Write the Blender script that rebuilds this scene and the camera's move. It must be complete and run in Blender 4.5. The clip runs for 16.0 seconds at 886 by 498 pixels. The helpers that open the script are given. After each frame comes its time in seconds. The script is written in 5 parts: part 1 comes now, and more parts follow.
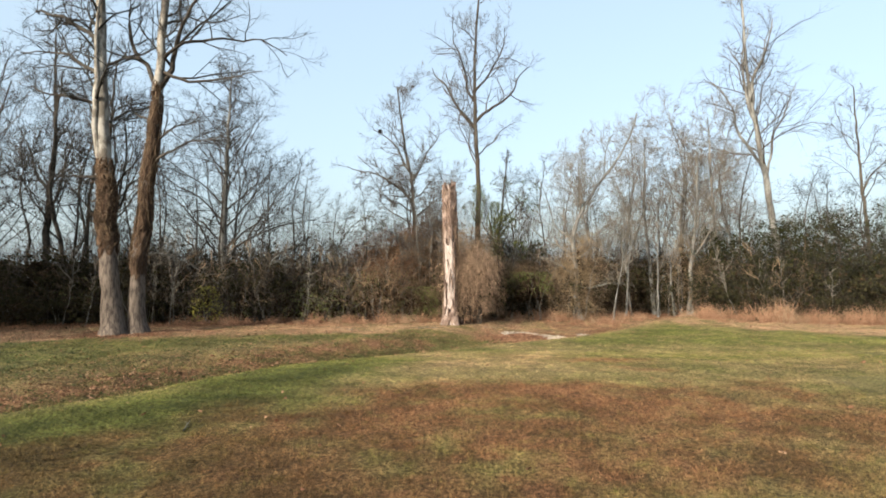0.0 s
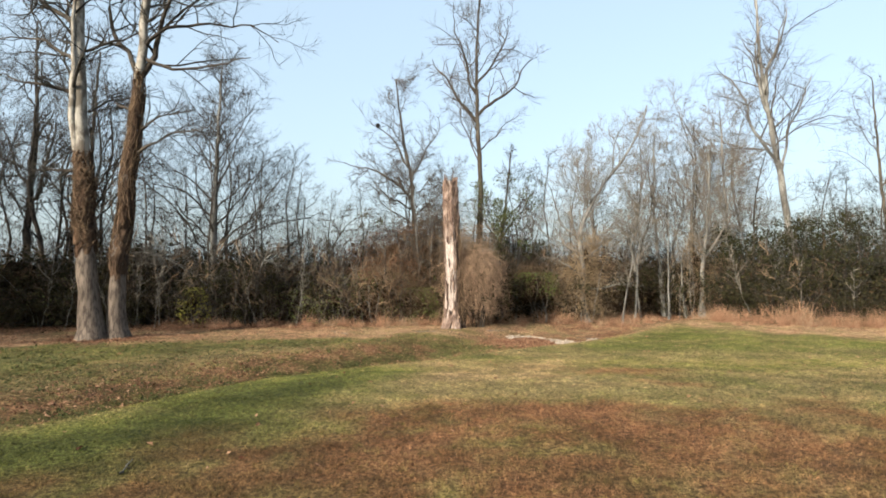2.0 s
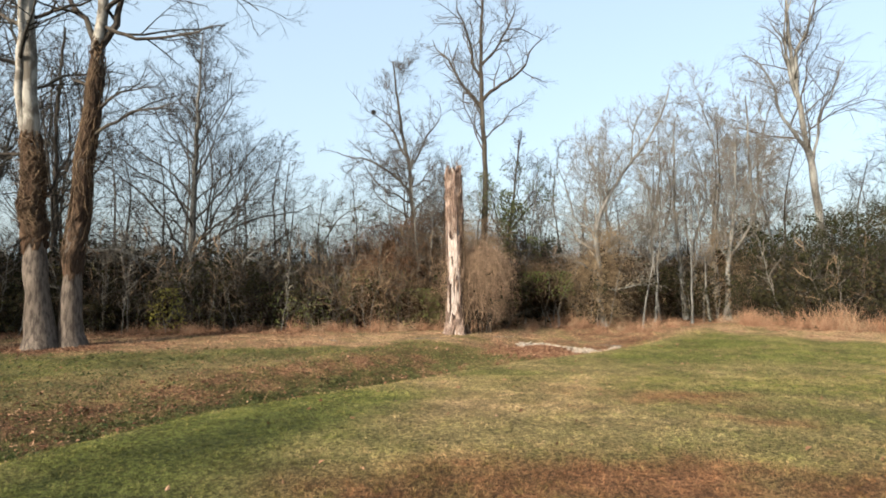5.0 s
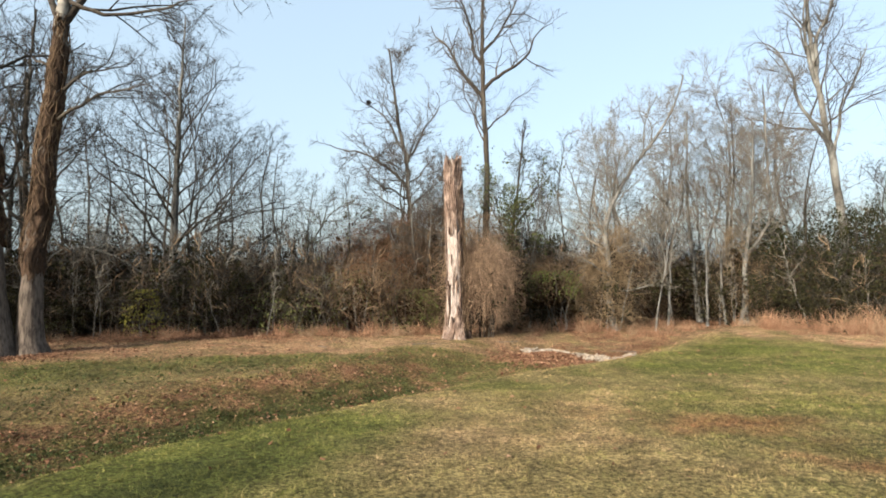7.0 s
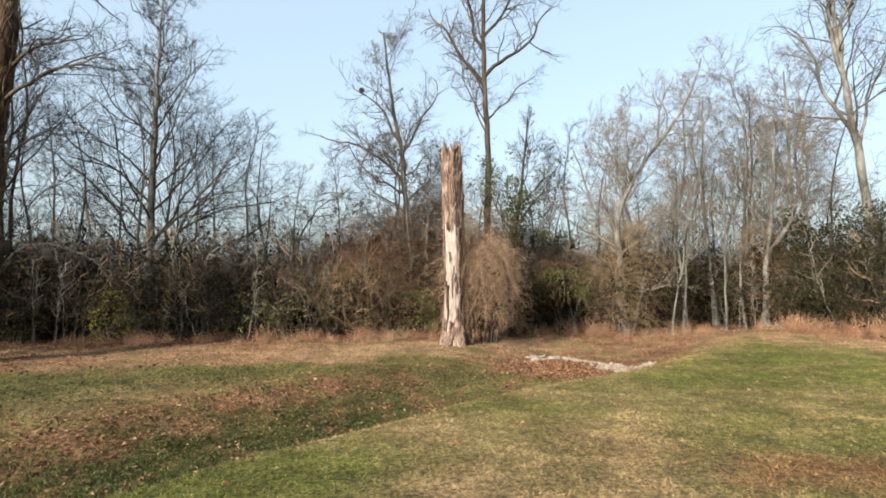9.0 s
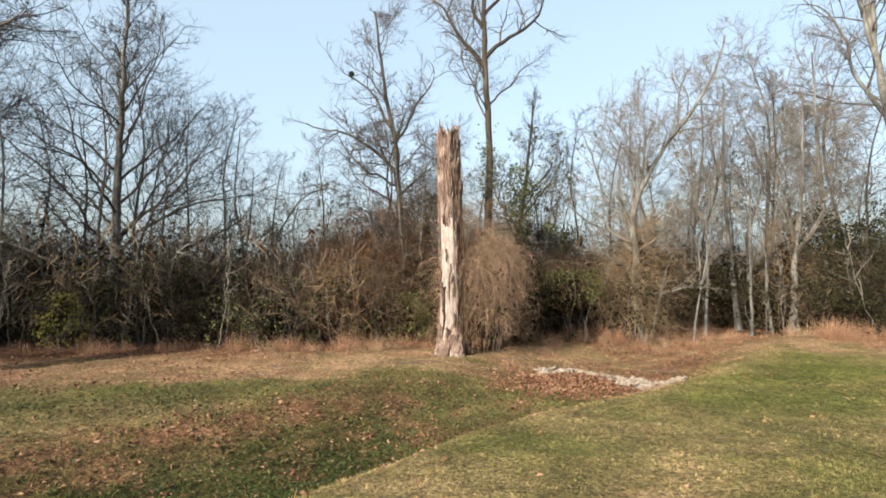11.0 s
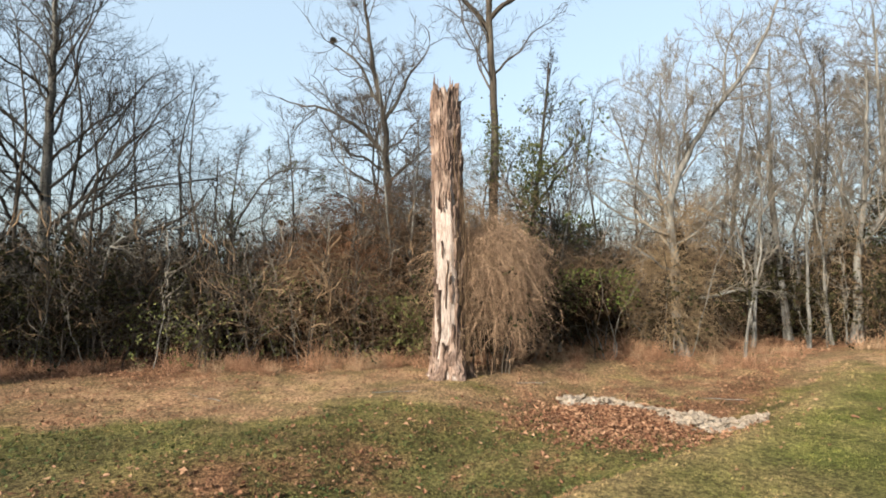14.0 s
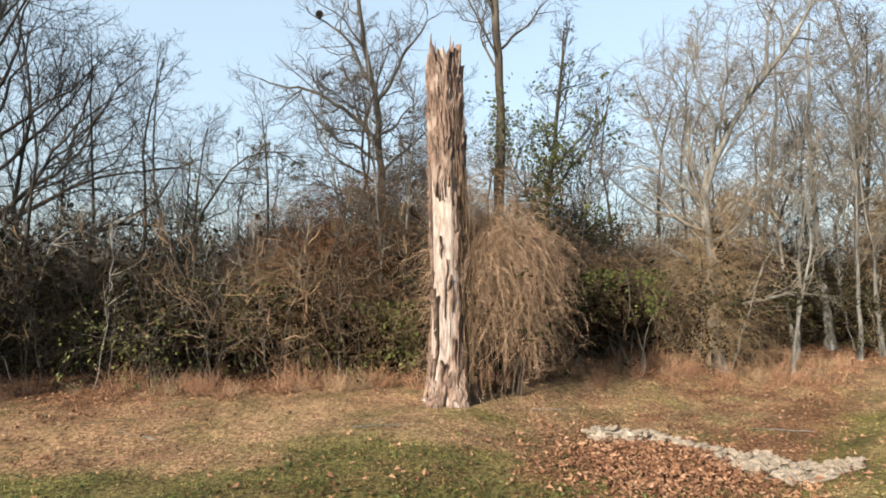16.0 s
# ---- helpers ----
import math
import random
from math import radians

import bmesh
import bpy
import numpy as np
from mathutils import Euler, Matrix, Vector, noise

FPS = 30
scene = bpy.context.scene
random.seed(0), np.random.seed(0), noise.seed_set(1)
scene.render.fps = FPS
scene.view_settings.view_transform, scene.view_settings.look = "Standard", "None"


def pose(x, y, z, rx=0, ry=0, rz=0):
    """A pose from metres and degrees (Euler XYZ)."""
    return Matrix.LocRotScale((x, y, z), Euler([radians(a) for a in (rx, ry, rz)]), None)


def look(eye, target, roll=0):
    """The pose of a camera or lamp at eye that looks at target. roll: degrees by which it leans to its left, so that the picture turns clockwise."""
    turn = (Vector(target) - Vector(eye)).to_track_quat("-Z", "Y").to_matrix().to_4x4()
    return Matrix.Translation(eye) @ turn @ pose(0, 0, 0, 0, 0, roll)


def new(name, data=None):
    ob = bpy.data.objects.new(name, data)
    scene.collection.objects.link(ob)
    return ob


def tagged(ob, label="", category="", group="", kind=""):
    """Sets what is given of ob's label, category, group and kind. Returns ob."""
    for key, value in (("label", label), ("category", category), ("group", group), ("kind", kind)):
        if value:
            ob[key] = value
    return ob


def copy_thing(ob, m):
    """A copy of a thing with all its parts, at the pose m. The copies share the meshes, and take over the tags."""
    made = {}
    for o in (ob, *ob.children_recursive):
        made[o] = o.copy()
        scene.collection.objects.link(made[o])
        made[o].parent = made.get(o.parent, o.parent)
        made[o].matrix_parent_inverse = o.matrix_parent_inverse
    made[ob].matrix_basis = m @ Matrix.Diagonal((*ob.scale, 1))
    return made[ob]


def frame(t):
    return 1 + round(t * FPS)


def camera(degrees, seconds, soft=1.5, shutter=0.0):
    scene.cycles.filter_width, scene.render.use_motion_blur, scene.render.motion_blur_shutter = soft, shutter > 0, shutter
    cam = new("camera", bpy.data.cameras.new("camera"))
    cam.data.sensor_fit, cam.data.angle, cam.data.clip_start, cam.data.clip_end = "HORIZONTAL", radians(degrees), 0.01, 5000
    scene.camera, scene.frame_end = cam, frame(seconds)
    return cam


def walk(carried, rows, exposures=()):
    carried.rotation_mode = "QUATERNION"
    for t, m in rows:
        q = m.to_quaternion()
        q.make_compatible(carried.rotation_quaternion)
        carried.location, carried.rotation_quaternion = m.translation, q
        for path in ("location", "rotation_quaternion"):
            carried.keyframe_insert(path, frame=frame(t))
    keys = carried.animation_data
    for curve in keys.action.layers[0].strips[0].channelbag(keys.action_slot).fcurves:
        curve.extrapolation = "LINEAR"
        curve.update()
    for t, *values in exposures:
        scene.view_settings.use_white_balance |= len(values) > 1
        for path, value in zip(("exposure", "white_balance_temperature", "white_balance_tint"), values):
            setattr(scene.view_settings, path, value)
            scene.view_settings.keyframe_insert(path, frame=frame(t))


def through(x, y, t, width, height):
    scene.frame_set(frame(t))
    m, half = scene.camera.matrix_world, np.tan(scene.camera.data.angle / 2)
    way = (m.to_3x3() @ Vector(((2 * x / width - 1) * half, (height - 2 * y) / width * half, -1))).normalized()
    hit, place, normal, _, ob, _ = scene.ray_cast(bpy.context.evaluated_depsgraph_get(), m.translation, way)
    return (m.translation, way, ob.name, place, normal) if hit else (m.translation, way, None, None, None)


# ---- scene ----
cam = camera(75.0, 16.0, soft=1.8)
# seconds, eye (x, y, z), yaw, pitch
PATH = [
    (0.0, 0.000, 0.000, 1.972, 0.00, 2.30),
    (0.5, 0.000, 0.302, 1.980, -0.01, 2.30),
    (1.0, -0.004, 0.654, 1.987, -0.02, 2.30),
    (1.5, -0.021, 1.052, 1.988, -0.03, 2.30),
    (2.0, -0.056, 1.488, 1.986, -0.04, 2.30),
    (2.5, -0.098, 1.957, 1.982, -0.06, 2.29),
    (3.0, -0.134, 2.443, 1.975, -0.07, 2.29),
    (3.5, -0.158, 2.922, 1.967, -0.08, 2.29),
    (4.0, -0.170, 3.387, 1.960, -0.09, 2.29),
    (6.5, -0.156, 5.608, 1.940, -0.15, 2.29),
    (7.0, -0.134, 6.065, 1.936, -0.16, 2.29),
    (7.5, -0.112, 6.530, 1.930, -0.17, 2.29),
    (8.0, -0.093, 7.000, 1.923, -0.17, 2.29),
    (8.5, -0.080, 7.505, 1.915, -0.18, 2.29),
    (9.0, -0.059, 8.040, 1.909, -0.19, 2.30),
    (11.5, 0.103, 10.994, 1.899, -0.22, 2.31),
    (12.0, 0.125, 11.619, 1.893, -0.23, 2.31),
    (12.5, 0.146, 12.246, 1.885, -0.24, 2.32),
    (13.0, 0.164, 12.880, 1.879, -0.24, 2.32),
    (13.5, 0.178, 13.514, 1.877, -0.24, 2.32),
    (14.0, 0.190, 14.146, 1.877, -0.25, 2.32),
    (14.5, 0.202, 14.776, 1.877, -0.25, 2.33),
    (15.0, 0.207, 15.400, 1.882, -0.25, 2.33),
    (15.5, 0.210, 16.000, 1.893, -0.26, 2.33),
    (16.0, 0.223, 16.515, 1.913, -0.26, 2.33),
]
walk(cam, [(t, pose(x, y, z, 90 + pitch, 0, yaw)) for t, x, y, z, yaw, pitch in PATH])

# ---- light: a low winter sun from the left, slightly behind, and a clear pale sky ----
SUN_AZ, SUN_EL = 229.0, 26.0          # bearing of the sun counted from +x towards +y, and its height
EXPOSURE = 1.35
world = bpy.data.worlds.new("sky")
scene.world = world
world.use_nodes = True
wn = world.node_tree.nodes
sky = wn.new("ShaderNodeTexSky")
sky.sky_type = "NISHITA"
sky.sun_disc = False
sky.sun_elevation = radians(SUN_EL)
sky.sun_rotation = radians(90.0 - SUN_AZ)
sky.air_density, sky.dust_density, sky.ozone_density = 0.9, 5.0, 0.7
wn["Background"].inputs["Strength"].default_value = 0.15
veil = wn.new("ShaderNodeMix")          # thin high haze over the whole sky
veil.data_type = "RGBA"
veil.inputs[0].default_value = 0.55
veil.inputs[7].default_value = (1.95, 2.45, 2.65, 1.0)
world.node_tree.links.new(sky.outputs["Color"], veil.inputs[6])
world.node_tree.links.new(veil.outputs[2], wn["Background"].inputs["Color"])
sun = new("sun", bpy.data.lights.new("sun", "SUN"))
sun.data.energy, sun.data.angle, sun.data.color = 5.4, radians(0.6), (1.0, 0.895, 0.73)
ce, se = math.cos(radians(SUN_EL)), math.sin(radians(SUN_EL))
sun.matrix_world = look((ce * math.cos(radians(SUN_AZ)) * 60, ce * math.sin(radians(SUN_AZ)) * 60, se * 60), (0, 0, 0))
scene.view_settings.exposure = EXPOSURE

# ---- materials ----
def nodes_of(name, rough=0.85, spec=0.25):
    m = bpy.data.materials.new(name)
    m.use_nodes = True
    nt = m.node_tree
    b = nt.nodes["Principled BSDF"]
    b.inputs["Roughness"].default_value = rough
    b.inputs["Specular IOR Level"].default_value = spec
    return m, nt, b


def mix(nt, fac, a, b, kind="MIX"):
    n = nt.nodes.new("ShaderNodeMix")
    n.data_type, n.blend_type = "RGBA", kind
    for sock, v in ((n.inputs[0], fac), (n.inputs[6], a), (n.inputs[7], b)):
        if isinstance(v, bpy.types.NodeSocket):
            nt.links.new(v, sock)
        elif isinstance(v, (int, float)):
            sock.default_value = v
        else:
            sock.default_value = (*v, 1.0)
    return n.outputs[2]


def noise_of(nt, scale, stretch=(1, 1, 1), detail=4.0, rough=0.6, coords=None):
    tc = nt.nodes.new("ShaderNodeTexCoord") if coords is None else None
    mp = nt.nodes.new("ShaderNodeMapping")
    mp.inputs["Scale"].default_value = stretch
    nt.links.new(tc.outputs["Object"] if coords is None else coords, mp.inputs["Vector"])
    n = nt.nodes.new("ShaderNodeTexNoise")
    n.inputs["Scale"].default_value, n.inputs["Detail"].default_value, n.inputs["Roughness"].default_value = scale, detail, rough
    nt.links.new(mp.outputs["Vector"], n.inputs["Vector"])
    return n.outputs["Fac"]


def ramp(nt, fac, lo, hi):
    r = nt.nodes.new("ShaderNodeMapRange")
    r.interpolation_type = "SMOOTHSTEP"
    r.inputs["From Min"].default_value, r.inputs["From Max"].default_value = lo, hi
    nt.links.new(fac, r.inputs["Value"])
    return r.outputs["Result"]


def bump(nt, bsdf, height, strength, distance):
    n = nt.nodes.new("ShaderNodeBump")
    n.inputs["Strength"].default_value, n.inputs["Distance"].default_value = strength, distance
    nt.links.new(height, n.inputs["Height"])
    nt.links.new(n.outputs["Normal"], bsdf.inputs["Normal"])


def random_of(nt, island=True):
    if island:
        return nt.nodes.new("ShaderNodeNewGeometry").outputs["Random Per Island"]
    return nt.nodes.new("ShaderNodeObjectInfo").outputs["Random"]


def attribute_of(nt, name):
    a = nt.nodes.new("ShaderNodeAttribute")
    a.attribute_name = name
    return a.outputs["Fac"]


def bark_material(name, dark, mid, light, scale=9.0, patch=1.6, depth=0.03):
    """Furrowed bark: long vertical ridges, with paler lichen patches."""
    m, nt, b = nodes_of(name, 0.9, 0.2)
    ridge = noise_of(nt, scale, (1, 1, 0.16), 6.0, 0.65)
    blot = noise_of(nt, patch, (1, 1, 0.5), 4.0)
    c = mix(nt, ramp(nt, ridge, 0.36, 0.62), dark, mid)
    c = mix(nt, ramp(nt, blot, 0.48, 0.68), c, light)
    tint = mix(nt, random_of(nt, False), (0.86, 0.86, 0.86), (1.08, 1.05, 1.0))
    c = mix(nt, 1.0, c, tint, "MULTIPLY")
    nt.links.new(c, b.inputs["Base Color"])
    bump(nt, b, ridge, 0.8, depth)
    return m


def sycamore_material():
    """Scaly grey-brown plates on the lower trunk that flake away to smooth white bark higher up."""
    m, nt, b = nodes_of("sycamore_bark", 0.85, 0.25)
    ridge = noise_of(nt, 11.0, (1, 1, 0.22), 6.0, 0.65)
    blot = noise_of(nt, 1.3, (1, 1, 0.6), 4.0)
    scaly = mix(nt, ramp(nt, ridge, 0.36, 0.62), (0.034, 0.026, 0.021), (0.112, 0.090, 0.074))
    white = mix(nt, ramp(nt, noise_of(nt, 3.6, (1, 1, 0.5)), 0.40, 0.62), (0.086, 0.076, 0.063), (0.252, 0.240, 0.216))
    sep = nt.nodes.new("ShaderNodeSeparateXYZ")
    nt.links.new(nt.nodes.new("ShaderNodeTexCoord").outputs["Object"], sep.inputs[0])
    add = nt.nodes.new("ShaderNodeMath")
    add.operation = "MULTIPLY_ADD"
    nt.links.new(blot, add.inputs[0])
    add.inputs[1].default_value = 7.0
    nt.links.new(sep.outputs["Z"], add.inputs[2])
    c = mix(nt, ramp(nt, add.outputs[0], 8.5, 12.0), scaly, white)
    nt.links.new(c, b.inputs["Base Color"])
    bump(nt, b, ridge, 0.7, 0.03)
    return m


def bare_wood_material():
    """Weathered dead wood: pale grey-pink grain with fine dark drying cracks and brown stains."""
    m, nt, b = nodes_of("bare_wood", 0.9, 0.15)
    grain = noise_of(nt, 34.0, (1, 1, 0.10), 6.0, 0.7)
    crack = noise_of(nt, 17.0, (1, 1, 0.12), 7.0, 0.75)
    blot = noise_of(nt, 3.5, (1, 1, 0.45), 6.0, 0.7)
    c = mix(nt, ramp(nt, grain, 0.34, 0.62), (0.150, 0.122, 0.110), (0.318, 0.276, 0.256))
    c = mix(nt, ramp(nt, blot, 0.55, 0.70), c, (0.165, 0.118, 0.096))
    c = mix(nt, ramp(nt, crack, 0.38, 0.32), c, (0.060, 0.040, 0.032))
    nt.links.new(c, b.inputs["Base Color"])
    bump(nt, b, crack, 1.0, 0.05)
    return m


def twig_material(name, a, b_):
    m, nt, b = nodes_of(name, 0.85, 0.2)
    c = mix(nt, random_of(nt), a, b_)
    c = mix(nt, ramp(nt, noise_of(nt, 3.0), 0.3, 0.7), c, tuple(v * 0.75 for v in a))
    nt.links.new(c, b.inputs["Base Color"])
    return m


def leaf_material(name, a, b_, c_, through=0.25, gloss=0.25):
    m, nt, b = nodes_of(name, 0.95 - gloss, gloss)
    r = random_of(nt)
    c = mix(nt, ramp(nt, r, 0.0, 0.55), a, b_)
    c = mix(nt, ramp(nt, r, 0.6, 1.0), c, c_)
    nt.links.new(c, b.inputs["Base Color"])
    t = nt.nodes.new("ShaderNodeBsdfTranslucent")
    nt.links.new(c, t.inputs["Color"])
    s = nt.nodes.new("ShaderNodeMixShader")
    s.inputs[0].default_value = through
    nt.links.new(b.outputs[0], s.inputs[1])
    nt.links.new(t.outputs[0], s.inputs[2])
    nt.links.new(s.outputs[0], nt.nodes["Material Output"].inputs["Surface"])
    return m


def turf_colour(nt, fine, geo):
    """Lawn colour from how dry, russet, weedy and littered each spot is, in tufts a hand wide. The weed colour also
    paints shade on the left.
    """
    green = mix(nt, fine, (0.030, 0.036, 0.009), (0.130, 0.139, 0.038))
    straw = mix(nt, fine, (0.095, 0.060, 0.037), (0.420, 0.280, 0.183))
    russet = mix(nt, fine, (0.040, 0.018, 0.009), (0.175, 0.092, 0.050))
    weed_shade = mix(nt, fine, (0.007, 0.012, 0.004), (0.046, 0.056, 0.015))
    litter = mix(nt, fine, (0.040, 0.019, 0.011), (0.225, 0.125, 0.075))
    c = mix(nt, attribute_of(nt, "dry"), green, straw)
    c = mix(nt, attribute_of(nt, "russet"), c, russet)
    c = mix(nt, attribute_of(nt, "weed_shade"), c, weed_shade)
    c = mix(nt, attribute_of(nt, "litter"), c, litter)
    drift = mix(nt, ramp(nt, noise_of(nt, 0.9, detail=6.0, rough=0.65, coords=geo), 0.36, 0.66), (0.78, 0.80, 0.76), (1.36, 1.34, 1.32))
    c = mix(nt, 1.0, c, drift, "MULTIPLY")
    tuft = mix(nt, ramp(nt, noise_of(nt, 15.0, detail=4.0, rough=0.7, coords=geo), 0.36, 0.62), (0.46, 0.45, 0.43), (1.36, 1.34, 1.30))
    return mix(nt, 1.0, c, tuft, "MULTIPLY")


def ground_material():
    m, nt, b = nodes_of("turf", 0.95, 0.1)
    geo = nt.nodes.new("ShaderNodeNewGeometry").outputs["Position"]
    fine = noise_of(nt, 34.0, detail=8.0, rough=0.8, coords=geo)
    clump = noise_of(nt, 2.2, detail=5.0, coords=geo)
    c = turf_colour(nt, ramp(nt, fine, 0.38, 0.64), geo)
    c = mix(nt, ramp(nt, clump, 0.35, 0.75), c, mix(nt, 1.0, c, (0.72, 0.74, 0.70), "MULTIPLY"))
    nt.links.new(c, b.inputs["Base Color"])
    bump(nt, b, fine, 1.0, 0.03)
    return m


def blade_material():
    m, nt, b = nodes_of("grass_blade", 0.85, 0.08)
    fine = mix(nt, 0.6, random_of(nt), attribute_of(nt, "tone"))
    c = turf_colour(nt, fine, nt.nodes.new("ShaderNodeNewGeometry").outputs["Position"])
    nt.links.new(c, b.inputs["Base Color"])
    return m


TURF, BLADE = ground_material(), blade_material()
BARK_GREY = bark_material("grey_bark", (0.023, 0.020, 0.017), (0.065, 0.057, 0.048), (0.101, 0.091, 0.077))
BARK_PALE = bark_material("pale_bark", (0.050, 0.049, 0.047), (0.120, 0.120, 0.116), (0.178, 0.182, 0.180), 12.0)
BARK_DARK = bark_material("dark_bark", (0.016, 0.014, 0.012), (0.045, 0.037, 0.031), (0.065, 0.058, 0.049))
SYCAMORE = sycamore_material()
IVY_BARK = bark_material("vine_bark", (0.017, 0.010, 0.006), (0.058, 0.035, 0.022), (0.090, 0.059, 0.040), 16.0, 3.0, 0.05)
BARE_WOOD = bare_wood_material()
ROT_WOOD = bark_material("rotten_bark", (0.048, 0.032, 0.026), (0.148, 0.105, 0.088), (0.205, 0.160, 0.140), 26.0, 4.5, 0.04)
TWIG_GREY = twig_material("grey_twig", (0.047, 0.040, 0.033), (0.097, 0.085, 0.071))
TWIG_PALE = twig_material("pale_twig", (0.095, 0.085, 0.072), (0.195, 0.176, 0.148))
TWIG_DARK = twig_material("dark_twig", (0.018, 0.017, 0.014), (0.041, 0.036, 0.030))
TWIG_BROWN = twig_material("brown_twig", (0.095, 0.065, 0.041), (0.265, 0.188, 0.120))
TWIG_RUST = twig_material("rust_twig", (0.094, 0.046, 0.023), (0.223, 0.119, 0.065))
STRAW = twig_material("broomsedge", (0.165, 0.086, 0.050), (0.400, 0.250, 0.165))
STRAW_TAN = twig_material("tan_grass", (0.190, 0.128, 0.080), (0.430, 0.315, 0.215))
LEAF_GREEN = leaf_material("privet_leaf", (0.024, 0.037, 0.009), (0.054, 0.066, 0.019), (0.094, 0.097, 0.032))
LEAF_BRIGHT = leaf_material("bright_leaf", (0.052, 0.088, 0.015), (0.088, 0.124, 0.026), (0.130, 0.145, 0.038))
LEAF_YELLOW = leaf_material("yellow_leaf", (0.140, 0.138, 0.026), (0.225, 0.203, 0.038), (0.100, 0.112, 0.026))
LEAF_CEDAR = leaf_material("cedar_spray", (0.011, 0.013, 0.006), (0.020, 0.022, 0.009), (0.036, 0.034, 0.015), 0.08, 0.05)
LEAF_DEAD = leaf_material("dead_leaf", (0.060, 0.027, 0.016), (0.150, 0.080, 0.049), (0.260, 0.162, 0.106), 0.12, 0.1)
LEAF_CLOVER = leaf_material("clover_leaf", (0.016, 0.026, 0.007), (0.034, 0.047, 0.013), (0.070, 0.078, 0.026), 0.15, 0.2)
STONE = bark_material("pale_stone", (0.110, 0.092, 0.076), (0.250, 0.215, 0.180), (0.350, 0.310, 0.266), 30.0, 7.0, 0.02)
TWIG_VINE = twig_material("vine_twig", (0.120, 0.080, 0.054), (0.460, 0.322, 0.222))
TWIG_UMBER = twig_material("umber_twig", (0.058, 0.038, 0.023), (0.160, 0.108, 0.066))
TWIG_TAN = twig_material("tan_twig", (0.137, 0.097, 0.058), (0.317, 0.238, 0.151))
# near-black leaves whose colour stands in for shade inside brush and vines
LEAF_HOLLOW_SHADE = leaf_material("hollow_shade_leaf", (0.012, 0.009, 0.006), (0.023, 0.016, 0.010), (0.038, 0.026, 0.015), 0.05, 0.03)
# evergreen brush leaves, darkened so the colour carries the woods' shade
LEAF_SHADED = leaf_material("shaded_brush_leaf", (0.012, 0.012, 0.006), (0.022, 0.021, 0.010), (0.038, 0.033, 0.016), 0.08, 0.05)
LEAF_OLIVE = leaf_material("olive_leaf", (0.046, 0.058, 0.016), (0.088, 0.098, 0.030), (0.112, 0.114, 0.040))

# ---- shapes ----
LATTICE = np.random.default_rng(11).random((64, 64))


def patchy(x, y, size, shift=0.0, octaves=3):
    """Smooth value noise from 0 to 1 over the plan, in patches of about that many metres."""
    x, y = np.asarray(x, float), np.asarray(y, float)
    total, weight, amp = 0.0, 0.0, 1.0
    for k in range(octaves):
        u, v = x / size + 7.3 * k + shift, y / size + 3.1 * k - shift
        i, j = np.floor(u).astype(int), np.floor(v).astype(int)
        a, b = u - i, v - j
        a, b = a * a * (3 - 2 * a), b * b * (3 - 2 * b)
        g = lambda p, q: LATTICE[p % 64, q % 64]
        total = total + amp * ((g(i, j) * (1 - a) + g(i + 1, j) * a) * (1 - b) + (g(i, j + 1) * (1 - a) + g(i + 1, j + 1) * a) * b)
        weight, amp, size = weight + amp, amp * 0.55, size / 2.1
    return total / weight


def step(lo, hi, v):
    v = np.clip((np.asarray(v, float) - lo) / (hi - lo), 0, 1)
    return v * v * (3 - 2 * v)


def ditch(x, y):
    """Metres beyond the near rim of the ditch, and along it."""
    along = 0.66 * (x + 4.0) + 0.75 * (y - 12.4)
    across = -0.75 * (x + 4.0) + 0.66 * (y - 12.4)
    s = across + 1.1 * step(1.5, -3.5, along)
    bend = np.interp(along, [1.5, 3.4, 5.0, 6.6, 8.3, 10.5, 12.8, 15.0, 18.0], [0, 0.45, 0.70, 1.0, 1.30, 1.25, 0.62, 0.28, 0])
    return s - bend * (1 - step(1.5, 6.0, s)), along


def height(x, y):
    """The ground's height over the plan."""
    x, y = np.asarray(x, float), np.asarray(y, float)
    s, u = ditch(x, y)
    near = -0.62 * step(10.5, 21.0, y) + 0.15 * step(24, 34, y)
    far = -0.50 + 0.03 * (patchy(x, y, 6.0) - 0.5)
    level = near + (far - near) * step(0.5, 5.0, s)
    widen = step(9.0, 13.5, u) * step(22.0, 17.0, u)
    dip = step(-0.15, 1.0, s) * (1 - step(2.4 + 1.6 * widen, 6.6 - 1.2 * step(0, 8, u) + 0.8 * widen, s))
    fade = (1 - 0.35 * step(9.0, 13.0, u)) * (1 - 0.6 * step(17.0, 24.0, u))
    bumps = 0.10 * (patchy(x, y, 2.6, 2.0) - 0.5) + 0.05 * (patchy(x, y, 0.8, 5.0, 2) - 0.5)
    return level - 0.55 * dip * fade + bumps * (0.4 + 0.6 * step(0.0, 2.0, s))


def wood_edge(x):
    """Where the woods begin, for each x."""
    return np.interp(x, [-40, -24, -16, -11, -7, -3, 3, 7, 11, 14, 18, 26, 40], [22, 24.5, 26.4, 27.8, 28.3, 28.9, 30.6, 32.0, 34.4, 32.0, 29.6, 27.5, 26])


